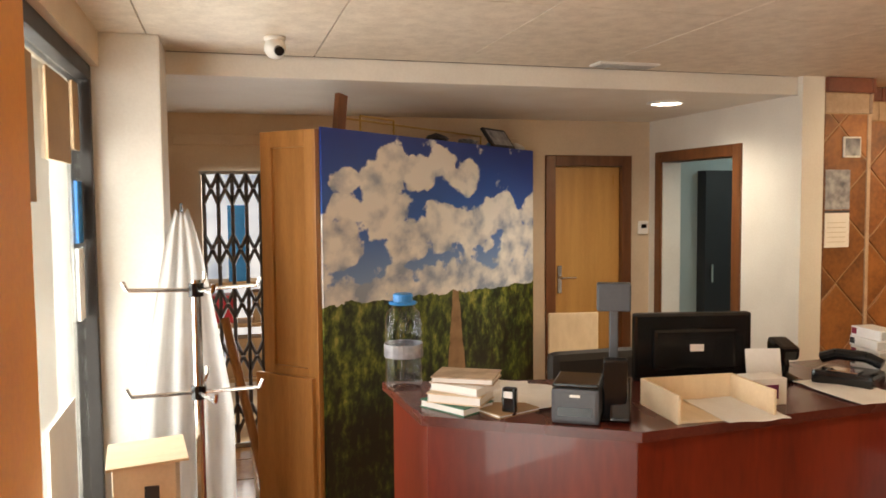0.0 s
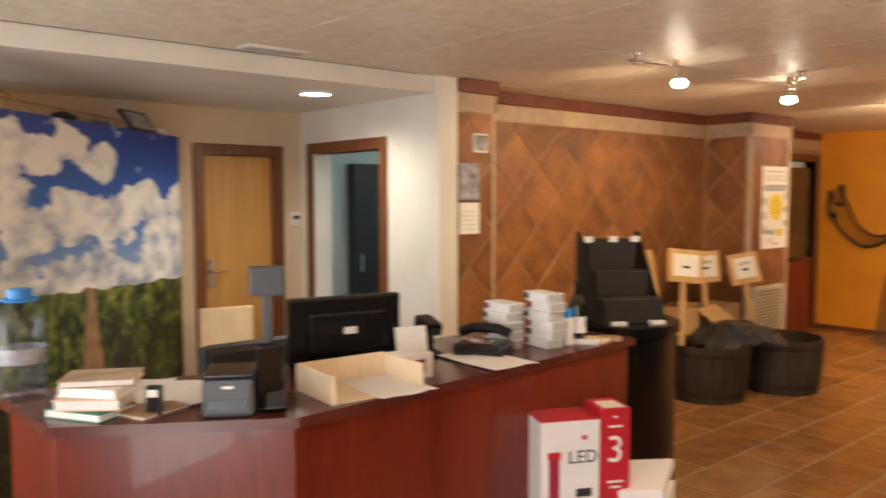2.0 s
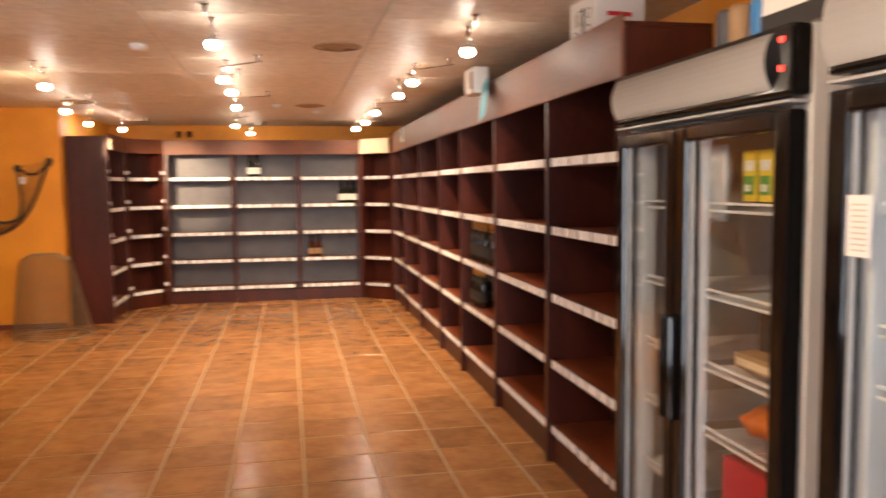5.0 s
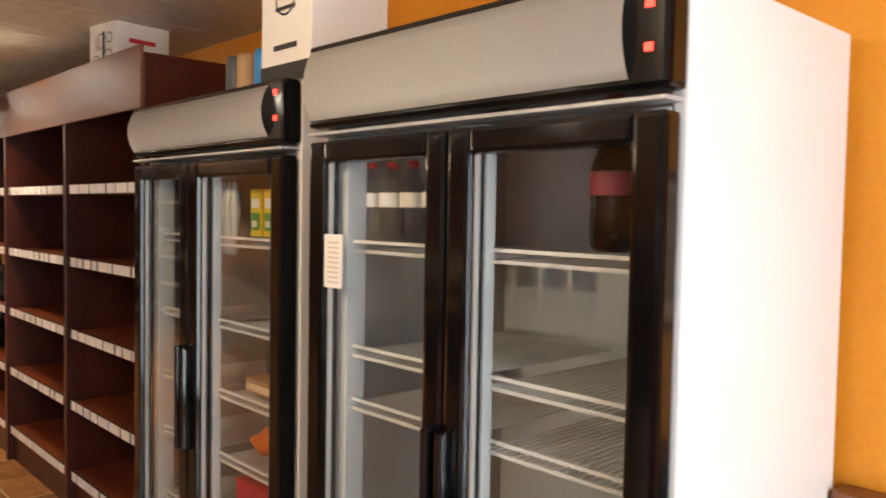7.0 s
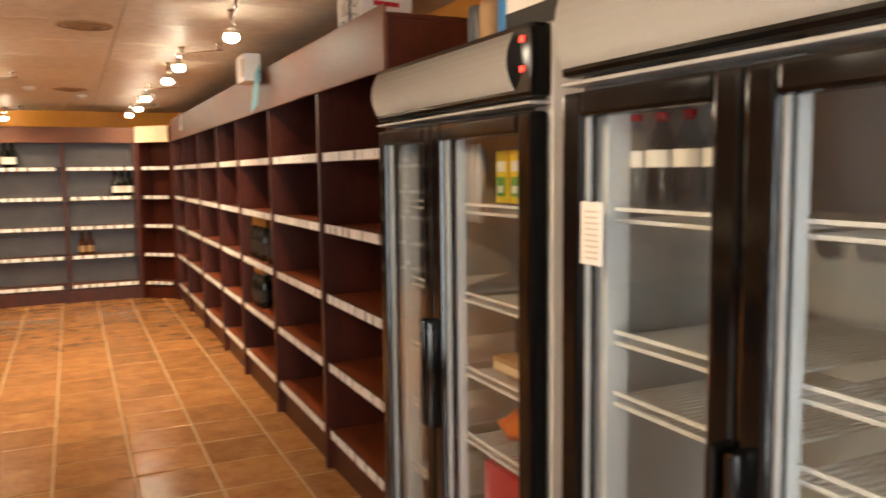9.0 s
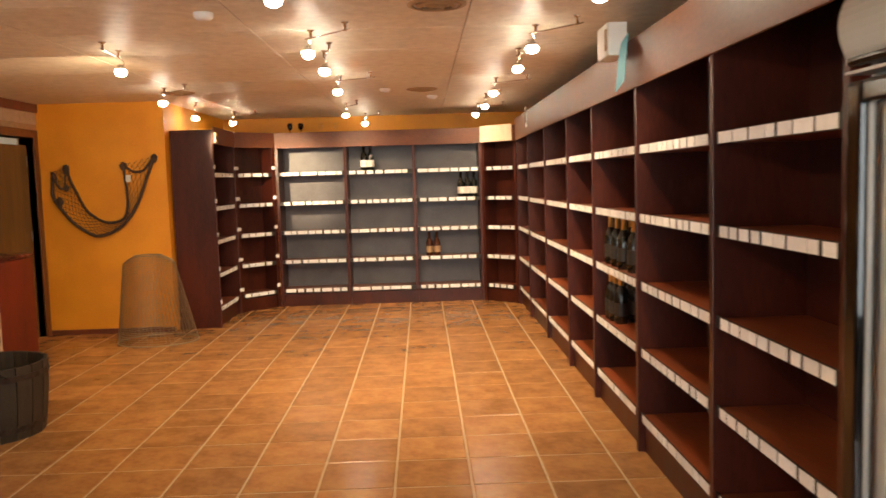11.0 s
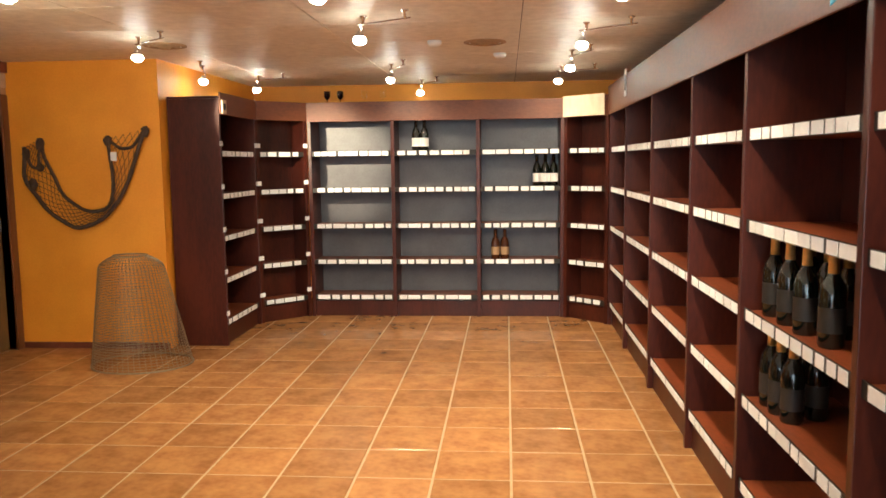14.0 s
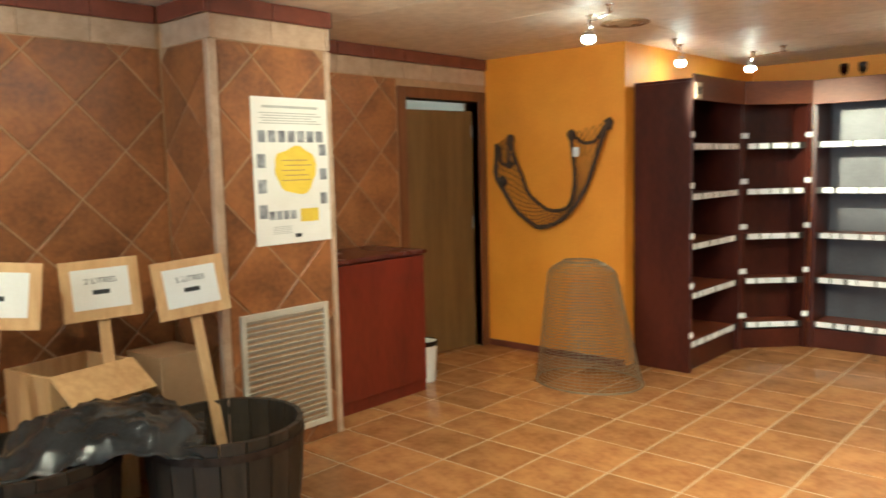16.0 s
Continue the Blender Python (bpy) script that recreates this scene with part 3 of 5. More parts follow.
def clip(poly, axis, val, sign):
    out = []
    for k in range(len(poly)):
        a, b = poly[k], poly[(k + 1) % len(poly)]
        ia, ib = sign * (a[axis] - val) <= 0, sign * (b[axis] - val) <= 0
        if ia:
            out.append(a)
        if ia != ib:
            t = (val - a[axis]) / (b[axis] - a[axis])
            out.append((a[0] + t * (b[0] - a[0]), a[1] + t * (b[1] - a[1])))
    return out


def wall_tiles(parent, xf, u0, u1, z0, z1, side=0.325, along="y", out=1, phase=0.0):
    """Square tiles laid on the diagonal over a wall rectangle, cut at its edges."""
    h = side / math.sqrt(2)
    n = int((u1 - u0) / h) + 3
    for i in range(-2, n + 2):
        for j in range(-2, int((z1 - z0) / h) + 3):
            if (i + j) % 2:
                continue
            cu, cz, r = u0 + phase + i * h, z0 + j * h, h - 0.006
            poly = [(cu - r, cz), (cu, cz - r), (cu + r, cz), (cu, cz + r)]
            for ax, v, s in ((0, u0 + 0.002, -1), (0, u1 - 0.002, 1), (1, z0 + 0.002, -1), (1, z1 - 0.002, 1)):
                poly = clip(poly, ax, v, s) if poly else poly
            if len(poly) < 3 or abs(sum(p[0] * q[1] - q[0] * p[1] for p, q in zip(poly, poly[1:] + poly[:1]))) < 0.004:
                continue
            b = bmesh.new()
            mid = (sum(p[0] for p in poly) / len(poly), sum(p[1] for p in poly) / len(poly))
            def V(p, d, k=1.0):
                a, z = mid[0] + (p[0] - mid[0]) * k, mid[1] + (p[1] - mid[1]) * k
                return b.verts.new((xf + out * d, a, z) if along == "y" else (a, xf + out * d, z))
            base, rim, top = [V(p, 0) for p in poly], [V(p, 0.004) for p in poly], [V(p, 0.007, 0.97) for p in poly]
            b.faces.new(top)
            for lo, hi in ((base, rim), (rim, top)):
                for k in range(len(poly)):
                    m2 = (k + 1) % len(poly)
                    b.faces.new((lo[k], lo[m2], hi[m2], hi[k]))
            put("tile", b, M_WTILE, parent)


def bands(parent, xf, u0, u1, along="y", out=1):
    def bx(d0, d1, a0, a1, za, zb, bev):
        lo, hi = (min(xf + out * d0, xf + out * d1), a0, za), (max(xf + out * d0, xf + out * d1), a1, zb)
        if along != "y":
            lo, hi = (a0, lo[0], za), (a1, hi[0], zb)
        return B(lo, hi, bev)
    n = max(1, round((u1 - u0) / 0.33))
    for k in range(n):
        a0, a1 = u0 + (u1 - u0) * k / n + 0.002, u0 + (u1 - u0) * (k + 1) / n - 0.002
        put("border_tile", bx(0, 0.008, a0, a1, 2.135, 2.248, 0.002), M_BORDER, parent)
        put("crown_tile", bx(0, 0.03, a0, a1, 2.252, 2.338, 0.008), M_CROWN, parent)


bands(wall_col, -3.09, 3.44, 3.75)
bands(wall_col, 3.75, -3.39, -3.06, "x", 1)
bands(wall_left, -3.39, 3.78, 6.77)
bands(wall_pil, 6.80, -3.36, -2.91, "x", -1)
bands(wall_pil, -2.94, 6.80, 7.52)
bands(wall_pil, 7.52, -3.6, -2.91, "x", 1)
bands(wall_door, -3.63, 7.55, 9.75)
wall_tiles(wall_col, -3.09, 3.44, 3.75, 0, 2.13, phase=0.1)
wall_tiles(wall_col, 3.75, -3.38, -3.085, 0, 2.13, along="x", out=1)
wall_tiles(wall_left, -3.39, 3.76, 6.79, 0, 2.13, phase=0.06)
wall_tiles(wall_pil, -2.94, 6.84, 7.50, 0, 2.13, phase=0.2)
wall_tiles(wall_pil, 6.80, -3.38, -2.97, 0, 2.13, along="x", out=-1)
wall_tiles(wall_pil, 7.52, -3.62, -2.96, 0, 2.13, along="x", out=1)
wall_tiles(wall_door, -3.63, 7.53, 8.73, 0, 2.13, phase=0.12)
put("corner_tile", B((-2.965, 6.785, 0), (-2.925, 6.835, 2.13), 0.006), M_BORDER, wall_pil)
put("corner_tile", B((-2.965, 7.505, 0), (-2.925, 7.535, 2.13), 0.006), M_BORDER, wall_pil)
put("corner_tile", B((-3.11, 3.735, 0), (-3.075, 3.76, 2.13), 0.004), M_BORDER, wall_col)

# ---- track spots and ceiling fittings ----
first = thing("track_spot", "small lit halogen spot on a chrome ceiling bar", "lamp", (0, 0, CEIL), group="ceiling spots")
bm = bmesh.new()
rod(bm, (0, -0.34, -0.045), (0, 0.05, -0.045), 0.005)
part("bar", bm, M_METAL, first)
for yy in (-0.3, 0.0):
    part("mount", lathe(bmesh.new(), [(0.022, 0), (0.022, -0.006), (0.008, -0.012), (0.008, -0.05)], 12, (0, yy, 0)), M_METAL, first, smooth=True)
bm = bmesh.new()
tube(bm, [(0, 0.03, -0.045), (0.022, 0.03, -0.07), (0.018, 0.03, -0.10)], 0.0045)
part("bracket", bm, M_METAL, first)
part("reflector", lathe(bmesh.new(), [(0.012, -0.085), (0.022, -0.10), (0.038, -0.128), (0.035, -0.128), (0.018, -0.102)], 14, (0, 0.03, 0), False), M_METAL, first, smooth=True)
part("bulb", lathe(bmesh.new(), [(0.016, -0.104), (0.033, -0.118), (0.038, -0.132), (0.032, -0.15), (0.014, -0.160), (0.004, -0.162)], 14, (0, 0.03, 0)), M_BULB, first, smooth=True)
# the added cooler spot gets a fitting too, out of view
for k, ((sx, sy), aim, power) in enumerate(SPOTS):
    m = pose(sx, sy, CEIL, 0, 0, (k * 47) % 80 - 10)
    if k:
        copy_thing(first, m)
    else:
        first.matrix_basis = m
for k, (vx, vy) in enumerate(((0.32, 5.72), (-2.0, 9.1), (0.25, 9.3), (-0.1, 2.2))):
    v = thing("air_vent", "round brownish ceiling air diffuser", "air vent", (vx, vy, CEIL), group="ceiling diffusers")
    for r, z in ((0.15, 0.012), (0.105, 0.02), (0.06, 0.027)):
        part("ring", lathe(bmesh.new(), [(r, 0), (r, -0.006), (r - 0.03, -z), (r - 0.034, -z + 0.004), (r - 0.012, 0)], 28, close=False), M_CARDB, v, smooth=True)
for vx, vy in ((-0.86, 5.8), (-0.1, 9.2), (0.35, 9.9)):
    s = thing("smoke_detector", "small white round ceiling detector", "detector", (vx, vy, CEIL))
    part("body", lathe(bmesh.new(), [(0.05, 0), (0.05, -0.02), (0.035, -0.035), (0.01, -0.038)], 18), M_PAPER, s, smooth=True)
s = thing("ceiling_slot_vent", "narrow white slot vent in the ceiling", "air vent", (-2.97, 2.1, CEIL))
part("frame", B((-0.06, -0.17, -0.012), (0.06, 0.17, 0), 0.004), M_PAPER, s)
for k in range(3):
    part("slat", B((-0.04 + k * 0.03, -0.15, -0.017), (-0.025 + k * 0.03, 0.15, -0.013), 0), M_STEEL, s)
s = thing("security_camera", "small white dome camera on the ceiling", "camera", (-2.7, 0.33, CEIL))
part("base", lathe(bmesh.new(), [(0.045, 0), (0.045, -0.015), (0.03, -0.025)], 18), M_PAPER, s, smooth=True)
bm = bmesh.new()
bmesh.ops.create_uvsphere(bm, u_segments=16, v_segments=10, radius=0.045, matrix=pose(0.01, 0, -0.05))
part("head", bm, M_PAPER, s, smooth=True)
bm = bmesh.new()
rod(bm, (0.04, 0.01, -0.06), (0.062, 0.015, -0.07), 0.02, 12)
part("lens", bm, M_BLACK, s)
s = thing("downlight", "round lit recessed downlight with white rim", "lamp", (-3.62, 2.74, LOW))
part("rim", lathe(bmesh.new(), [(0.115, 0), (0.115, -0.008), (0.09, -0.012), (0.09, 0)], 28, close=False), M_PAPER, s, smooth=True)
part("diffuser", lathe(bmesh.new(), [(0.089, -0.001), (0.089, -0.009)], 28), M_DOWN, s)

# ---- shelving ----
LEVELS = [0.19, 0.54, 0.89, 1.24, 1.59]
random.seed(4)


def label_strip(x0, x1, yf, z, down=True):
    """Row of little price cards clipped to a shelf edge that faces -y."""
    b = bmesh.new()
    x = x0 + 0.02 + random.random() * 0.03
    while x < x1 - 0.06:
        w = random.choice((0.06, 0.075, 0.075, 0.09, 0.12))
        w = min(w, x1 - 0.015 - x)
        box(b, (x, yf - 0.003, z - 0.021), (x + w, yf, z + 0.021))
        x += w + random.choice((0.008, 0.014, 0.02, 0.026))
    return b


def shelf_unit(label, origin, turn, cuts, depth, top, fascia, back, ends=True, up=0.036, group="wall shelving", side_tags=False):
    """Open wall shelving that faces -y in its own frame; cuts are the centres of its uprights."""
    u = thing("shelf_unit", label, "shelving", origin, turn, group=group)
    for k, c in enumerate(cuts):
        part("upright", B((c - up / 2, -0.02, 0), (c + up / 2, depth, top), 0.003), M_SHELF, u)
        if side_tags:
            for z in LEVELS:
                part("side_tag", B((c - 0.03, -0.026, z + 0.06), (c + 0.03, -0.022, z + 0.10), 0), M_LABEL, u)
    for a, b_ in zip(cuts, cuts[1:]):
        x0, x1 = a + up / 2, b_ - up / 2
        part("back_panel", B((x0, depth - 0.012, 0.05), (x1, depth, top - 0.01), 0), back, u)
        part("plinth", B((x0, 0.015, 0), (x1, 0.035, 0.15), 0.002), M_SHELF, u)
        for z in LEVELS:
            sh = part("shelf_board", B((x0, 0.0, z - 0.02), (x1, depth - 0.012, z + 0.012), 0.002), M_BOARD, u)
            part("edge_strip", B((x0, -0.006, z - 0.024), (x1, 0.0, z + 0.024), 0), M_BLACKM, sh)
            part("price_strip", label_strip(x0, x1, -0.006, z), M_LABEL, sh, "row of small white price cards")["kind"] = "stuff"
    part("fascia", B((cuts[0] - up / 2, -0.035, fascia), (cuts[-1] + up / 2, -0.022, top + 0.05), 0.004), M_FASCIA, u, "wide dark wood fascia board")
    part("top_panel", B((cuts[0] - up / 2, -0.022, top), (cuts[-1] + up / 2, depth, top + 0.02), 0.002), M_SHELF, u)
    return u


# faces +x along the right wall: local x runs along -y of the room
YR = [3.74, 4.69, 5.75, 6.79, 7.68, 8.77, 9.87, 10.8]
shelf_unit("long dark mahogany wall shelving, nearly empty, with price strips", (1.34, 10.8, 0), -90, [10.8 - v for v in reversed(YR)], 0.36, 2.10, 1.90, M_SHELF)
shelf_unit("dark wood end shelving with price strips, back panels coloured grey for a cool reflection", (0, 11.15, 0), 0, [-1.5, -0.69, 0.13, 0.925], 0.34, 2.03, 1.895, M_GREY)
ln = math.hypot(0.415, 0.36)
shelf_unit("corner shelving of dark wood set across the corner", (0.95, 11.14, 0), math.degrees(math.atan2(-0.34, 0.37)), [0.02, ln - 0.06], 0.22, 2.03, 1.895, M_SHELF)
shelf_unit("corner shelving of dark wood set across the corner", (-1.93, 10.77, 0), math.degrees(math.atan2(0.39, 0.40)), [0.02, 0.53], 0.24, 2.03, 1.905, M_SHELF, side_tags=True)
shelf_unit("free end of dark wood shelving beside the orange wall", (-1.93, 9.85, 0), 90, [0.018, 0.9], 0.41, 2.03, 1.905, M_SHELF, side_tags=True)
s = thing("power_box", "small beige box with a label on the fascia", "sign", (-1.885, 9.89, 1.91))
part("plate", B((0, -0.045, 0), (0.012, 0.045, 0.11), 0.003), M_PALE, s)
part("mark", B((0.012, -0.025, 0.03), (0.014, 0.025, 0.08), 0), M_INK, s)
s = thing("hanging_card", "white card hung on the shelving fascia", "sign", (1.30, 9.75, 1.98))
part("card", B((-0.004, -0.05, 0), (0, 0.05, 0.2), 0), M_PAPER, s)
part("print", B((-0.006, -0.03, 0.04), (-0.004, 0.03, 0.16), 0), M_INK, s)
s = thing("fascia_panel", "pale cream panel on the corner fascia", "panel", (0.93, 11.08, 1.9))
part("panel", B((0, -0.012, 0), (0.46, 0, 0.19), 0.003, pose(0, 0, 0, 0, 0, -42)), M_PALE, s)
s = thing("emergency_light", "white emergency light box on the fascia", "lamp", (1.30, 5.9, 2.08))
part("body", B((-0.1, -0.09, 0), (0, 0.16, 0.17), 0.008), M_PAPER, s)
part("stripe", B((-0.103, -0.07, 0.03), (-0.101, -0.02, 0.14), 0), M_CARDB, s)
s = thing("leaflet", "turquoise leaflet taped below the light box", "leaflet", (1.19, 5.83, 2.2))
b = B((-0.002, -0.07, -0.26), (0.002, 0.07, 0.0), 0)
part("sheet", b, M_AQUA, s)
s.matrix_world = pose(1.27, 5.76, 2.15, -16, 10, 0)


def bottle(label, material, foil, tag, h=0.31, r=0.041, group="bottles on the shelves"):
    t = thing("bottle", label, "bottle", (0, 0, 0), group=group)
    part("glass", lathe(bmesh.new(), [(r * 0.9, 0), (r, 0.01), (r, h * 0.55), (r * 0.8, h * 0.66), (r * 0.38, h * 0.76), (r * 0.34, h * 0.97), (r * 0.36, h * 0.98), (r * 0.36, h)], 16), material, t, smooth=True)
    part("foil", lathe(bmesh.new(), [(r * 0.42, h * 0.76), (r * 0.38, h * 0.98), (r * 0.4, h * 1.003)], 14), foil, t, smooth=True)
    part("label_band", lathe(bmesh.new(), [(r + 0.0008, h * 0.16), (r + 0.0008, h * 0.42)], 16, close=False), tag, t, smooth=True)
    return t


champ = bottle("dark sparkling wine bottle with gold foil", M_BOTTLE, M_GOLD, M_BLACKM)
first_used = False
for z, spots in ((0.902, ((6.66, 0.06), (6.5, 0.06), (6.34, 0.06), (6.6, 0.17), (6.44, 0.17), (6.28, 0.17), (6.15, 0.07))),
                 (0.552, ((6.66, 0.06), (6.56, 0.06), (6.46, 0.07), (6.62, 0.17), (6.5, 0.17)))):
    for yy, dx in spots:
        m = pose(1.35 + dx, yy, z, 0, 0, yy * 400 % 360)
        if first_used:
            copy_thing(champ, m)
        else:
            champ.matrix_basis, first_used = m, True
red = bottle("dark red wine bottle with white label", M_BOTTLE, M_BLACK, M_PAPER)
red.matrix_basis = pose(-0.47, 11.22, 1.602)
for p in ((-0.39, 11.22, 1.602), (0.69, 11.22, 1.252), (0.77, 11.22, 1.252), (0.85, 11.22, 1.252)):
    copy_thing(red, pose(*p))
brn = bottle("brown glass bottle with dull label", M_BROWNB, M_BROWNB, M_CARDB, 0.29)
brn.matrix_basis = pose(0.29, 11.24, 0.552)
copy_thing(brn, pose(0.38, 11.25, 0.552))
# glasses and small things on top of the end shelving
for k, gx in enumerate((-1.35, -1.22, -0.98, -0.80)):
    g = thing("wine_glass", "empty stemmed glass on top of the shelving", "glass", (gx, 11.3, 2.05), group="glasses on top")
    part("bowl", lathe(bmesh.new(), [(0.028, 0), (0.004, 0.006), (0.004, 0.06), (0.03, 0.09), (0.032, 0.13), (0.028, 0.15)], 12, close=False), M_COLA if k < 2 else M_GLASS, g, smooth=True)

# ---- drinks coolers ----


def cooler(label, y0, y1, xf, top, head, contents, split=0.5):
    """Two-door glass cooler that faces -x."""
    f = thing("drinks_cooler", label, "cooler", (xf, 0, 0), group="glass door coolers")
    d = 0.71
    part("side_panel", B((0.03, y0, 0.02), (d, y0 + 0.03, top), 0.006), M_FRIDGE, f)
    part("side_panel", B((0.03, y1 - 0.03, 0.02), (d, y1, top), 0.006), M_STEEL, f)
    part("back_panel", B((d - 0.03, y0 + 0.03, 0.02), (d, y1 - 0.03, top), 0), M_INNER, f)
    part("top_panel", B((0.03, y0 + 0.03, top - 0.04), (d - 0.03, y1 - 0.03, top), 0), M_INNER, f)
    part("base", B((0.03, y0 + 0.03, 0.02), (d - 0.03, y1 - 0.03, 0.16), 0), M_BLACK, f)
    part("kick_plate", B((0.0, y0 + 0.01, 0.03), (0.03, y1 - 0.01, 0.14), 0.004), M_BLACK, f)
    hd_ = part("header", B((-0.03, y0, head + 0.02), (0.03, y1, top), 0.012), M_GLOSS, f)
    b = bmesh.new()
    n = 8
    rows = []
    for k in range(n + 1):
        a = -1 + 2 * k / n
        z = (head + top) / 2 + 0.012 + a * (top - head - 0.055) / 2
        x = -0.032 - 0.022 * (1 - a * a)
        rows.append((b.verts.new((x, y0 + 0.075, z)), b.verts.new((x, y1 - 0.012, z))))
    for r0, r1 in zip(rows, rows[1:]):
        b.faces.new((r0[0], r0[1], r1[1], r1[0]))
    bmesh.ops.solidify(b, geom=b.faces[:], thickness=0.006)
    part("header_panel", b, M_HEAD, hd_, "curved light grey header panel", smooth=True)
    for dz in (0.08, 0.15):
        part("display", B((-0.034, y0 + 0.03, head + dz), (-0.031, y0 + 0.045, head + dz + 0.014), 0), M_LED, hd_)
    ym = y0 + (y1 - y0) * split
    SW = 0.064
    for a, b_ in ((y0 + 0.004, ym - 0.002), (ym + 0.002, y1 - 0.004)):
        dr_ = part("door_frame", B((-0.03, a, 0.15), (0.022, a + SW, head - 0.012), 0.012), M_GLOSS, f)
        part("stile", B((-0.03, b_ - SW, 0.15), (0.022, b_, head - 0.012), 0.012), M_GLOSS, dr_)
        part("rail", B((-0.03, a + SW, head - 0.066), (0.022, b_ - SW, head - 0.012), 0.01), M_GLOSS, dr_)
        part("rail", B((-0.03, a + SW, 0.15), (0.022, b_ - SW, 0.21), 0.01), M_GLOSS, dr_)
        part("gasket", B((-0.012, a + SW - 0.001, 0.21), (0.0, a + SW + 0.006, head - 0.066), 0), M_STEEL, dr_, "thin bright inner edge")
        part("gasket", B((-0.012, b_ - SW - 0.006, 0.21), (0.0, b_ - SW + 0.001, head - 0.066), 0), M_STEEL, dr_, "thin bright inner edge")
        gl = part("pane", B((-0.008, a + SW, 0.21), (-0.002, b_ - SW, head - 0.066), 0), M_GLASS, dr_)
        gl.visible_shadow = False
        hy = a + 0.02 if a > ym else b_ - 0.02
        part("handle", B((-0.062, hy - 0.013, 0.72), (-0.028, hy + 0.013, 1.06), 0.011), M_GLOSS, dr_)
        for z in contents:
            b = bmesh.new()
            box(b, (0.05, a + 0.045, z - 0.012), (0.056, b_ - 0.03, z - 0.004))
            box(b, (0.05, a + 0.045, z + 0.012), (0.056, b_ - 0.03, z + 0.02))
            for k in range(22):
                yy = a + 0.06 + k * (b_ - a - 0.1) / 21
                box(b, (0.05, yy, z - 0.012), (d - 0.05, yy + 0.003, z - 0.007))
            part("wire_shelf", b, M_WIRE, f)
    part("mullion", B((0.03, ym - 0.06, 0.16), (0.06, ym + 0.035, head), 0.004), M_INNER, f)
    part("chrome_strip", B((-0.032, y0 + 0.004, head + 0.002), (0.026, y1 - 0.004, head + 0.010), 0.002), M_STEEL, f, "chrome strip under the header")
    part("liner_edge", B((0.03, y0 + 0.03, 0.16), (0.09, y0 + 0.08, head), 0.004), M_INNER, f)
    part("liner_edge", B((0.03, y1 - 0.09, 0.16), (0.09, y1 - 0.03, head), 0.004), M_INNER, f)
    return f


cooler("white two-door drinks cooler with black framed glass doors", 1.31, 2.33, 1.20, 1.915, 1.69, (0.55, 1.015, 1.15, 1.415))
cooler("grey two-door drinks cooler with black framed glass doors", 2.49, 3.52, 1.225, 1.865, 1.67, (0.45, 0.69, 0.9, 1.13, 1.40), 0.56)


def pet(label, h, r, body, cap, tag):
    t = thing("plastic_bottle", label, "bottle", group="bottles in the coolers")
    part("body", lathe(bmesh.new(), [(r * 0.8, 0), (r, 0.012), (r, h * 0.3), (r * 0.93, h * 0.36), (r, h * 0.42), (r, h * 0.62), (r * 0.75, h * 0.76), (r * 0.36, h * 0.9), (r * 0.36, h * 0.95)], 14), body, t, smooth=True)
    part("cap", lathe(bmesh.new(), [(r * 0.42, h * 0.93), (r * 0.42, h)], 12), cap, t)
    part("label_band", lathe(bmesh.new(), [(r + 0.001, h * 0.42), (r + 0.001, h * 0.6)], 14, close=False), tag, t, smooth=True)
    return t


wat = pet("clear water bottle with red cap", 0.195, 0.032, M_PLASTIC, M_RED, M_PAPER)
wat.matrix_basis = pose(1.32, 2.26, 1.437)
for k in range(1, 8):
    copy_thing(wat, pose(1.32 + 0.075 * (k // 4), 2.26 - 0.082 * (k % 4), 1.437))
cola = pet("large dark soft drink bottle with red label", 0.255, 0.044, M_COLA, M_RED, M_BLUSHC)
cola.matrix_basis = pose(1.33, 1.52, 1.437)
s = thing("price_list", "small white price list taped to the glass", "notice", (1.165, 2.21, 1.25))
part("sheet", B((0, -0.035, 0.07), (0.003, 0.035, 0.2), 0), M_PAPER, s)
for k in range(9):
    part("print_line", B((-0.001, -0.025, 0.082 + k * 0.012), (0, 0.02, 0.086 + k * 0.012), 0), M_GRILLE, s)


def carton(label, size, at, material, turn=0, name="carton", category="carton", marks=()):
    t = thing(name, label, category, at, turn)
    sx, sy, sz = size
    part("box", B((-sx / 2, -sy / 2, 0), (sx / 2, sy / 2, sz), 0.003), material, t)
    for lo, hi, mt in marks:
        part("print", B(lo, hi, 0), mt, t)
    return t


for k in range(3):
    carton("yellow drink pouch with green print in the cooler", (0.07, 0.066, 0.15), (1.36, 2.70 + k * 0.08, 1.422), M_YELLOW, 0, name="drink_pouch", category="pouch",
           marks=(((-0.037, -0.022, 0.09), (-0.0355, 0.022, 0.12), M_PAPER), ((-0.037, -0.026, 0.02), (-0.0355, 0.026, 0.075), GREENP), ((-0.0385, -0.01, 0.03), (-0.037, 0.018, 0.05), M_PAPER)))
for k in range(3):
    t = thing("hanging_spoon", "pale wavy plastic pack hanging inside the cooler", "pack", (1.30, 2.95 + k * 0.035, 1.36), 10 * k, group="packs in the cooler")
    part("sheet", lathe(bmesh.new(), [(0.006, 0), (0.02, 0.03), (0.012, 0.09), (0.022, 0.15), (0.01, 0.22), (0.004, 0.235)], 10), M_STEEL, t, smooth=True)
carton("flat brown snack tray on a cooler shelf", (0.2, 0.26, 0.045), (1.42, 2.78, 0.922), M_CARDB, marks=(((-0.102, -0.12, 0.008), (-0.1005, 0.12, 0.03), M_PALE),))
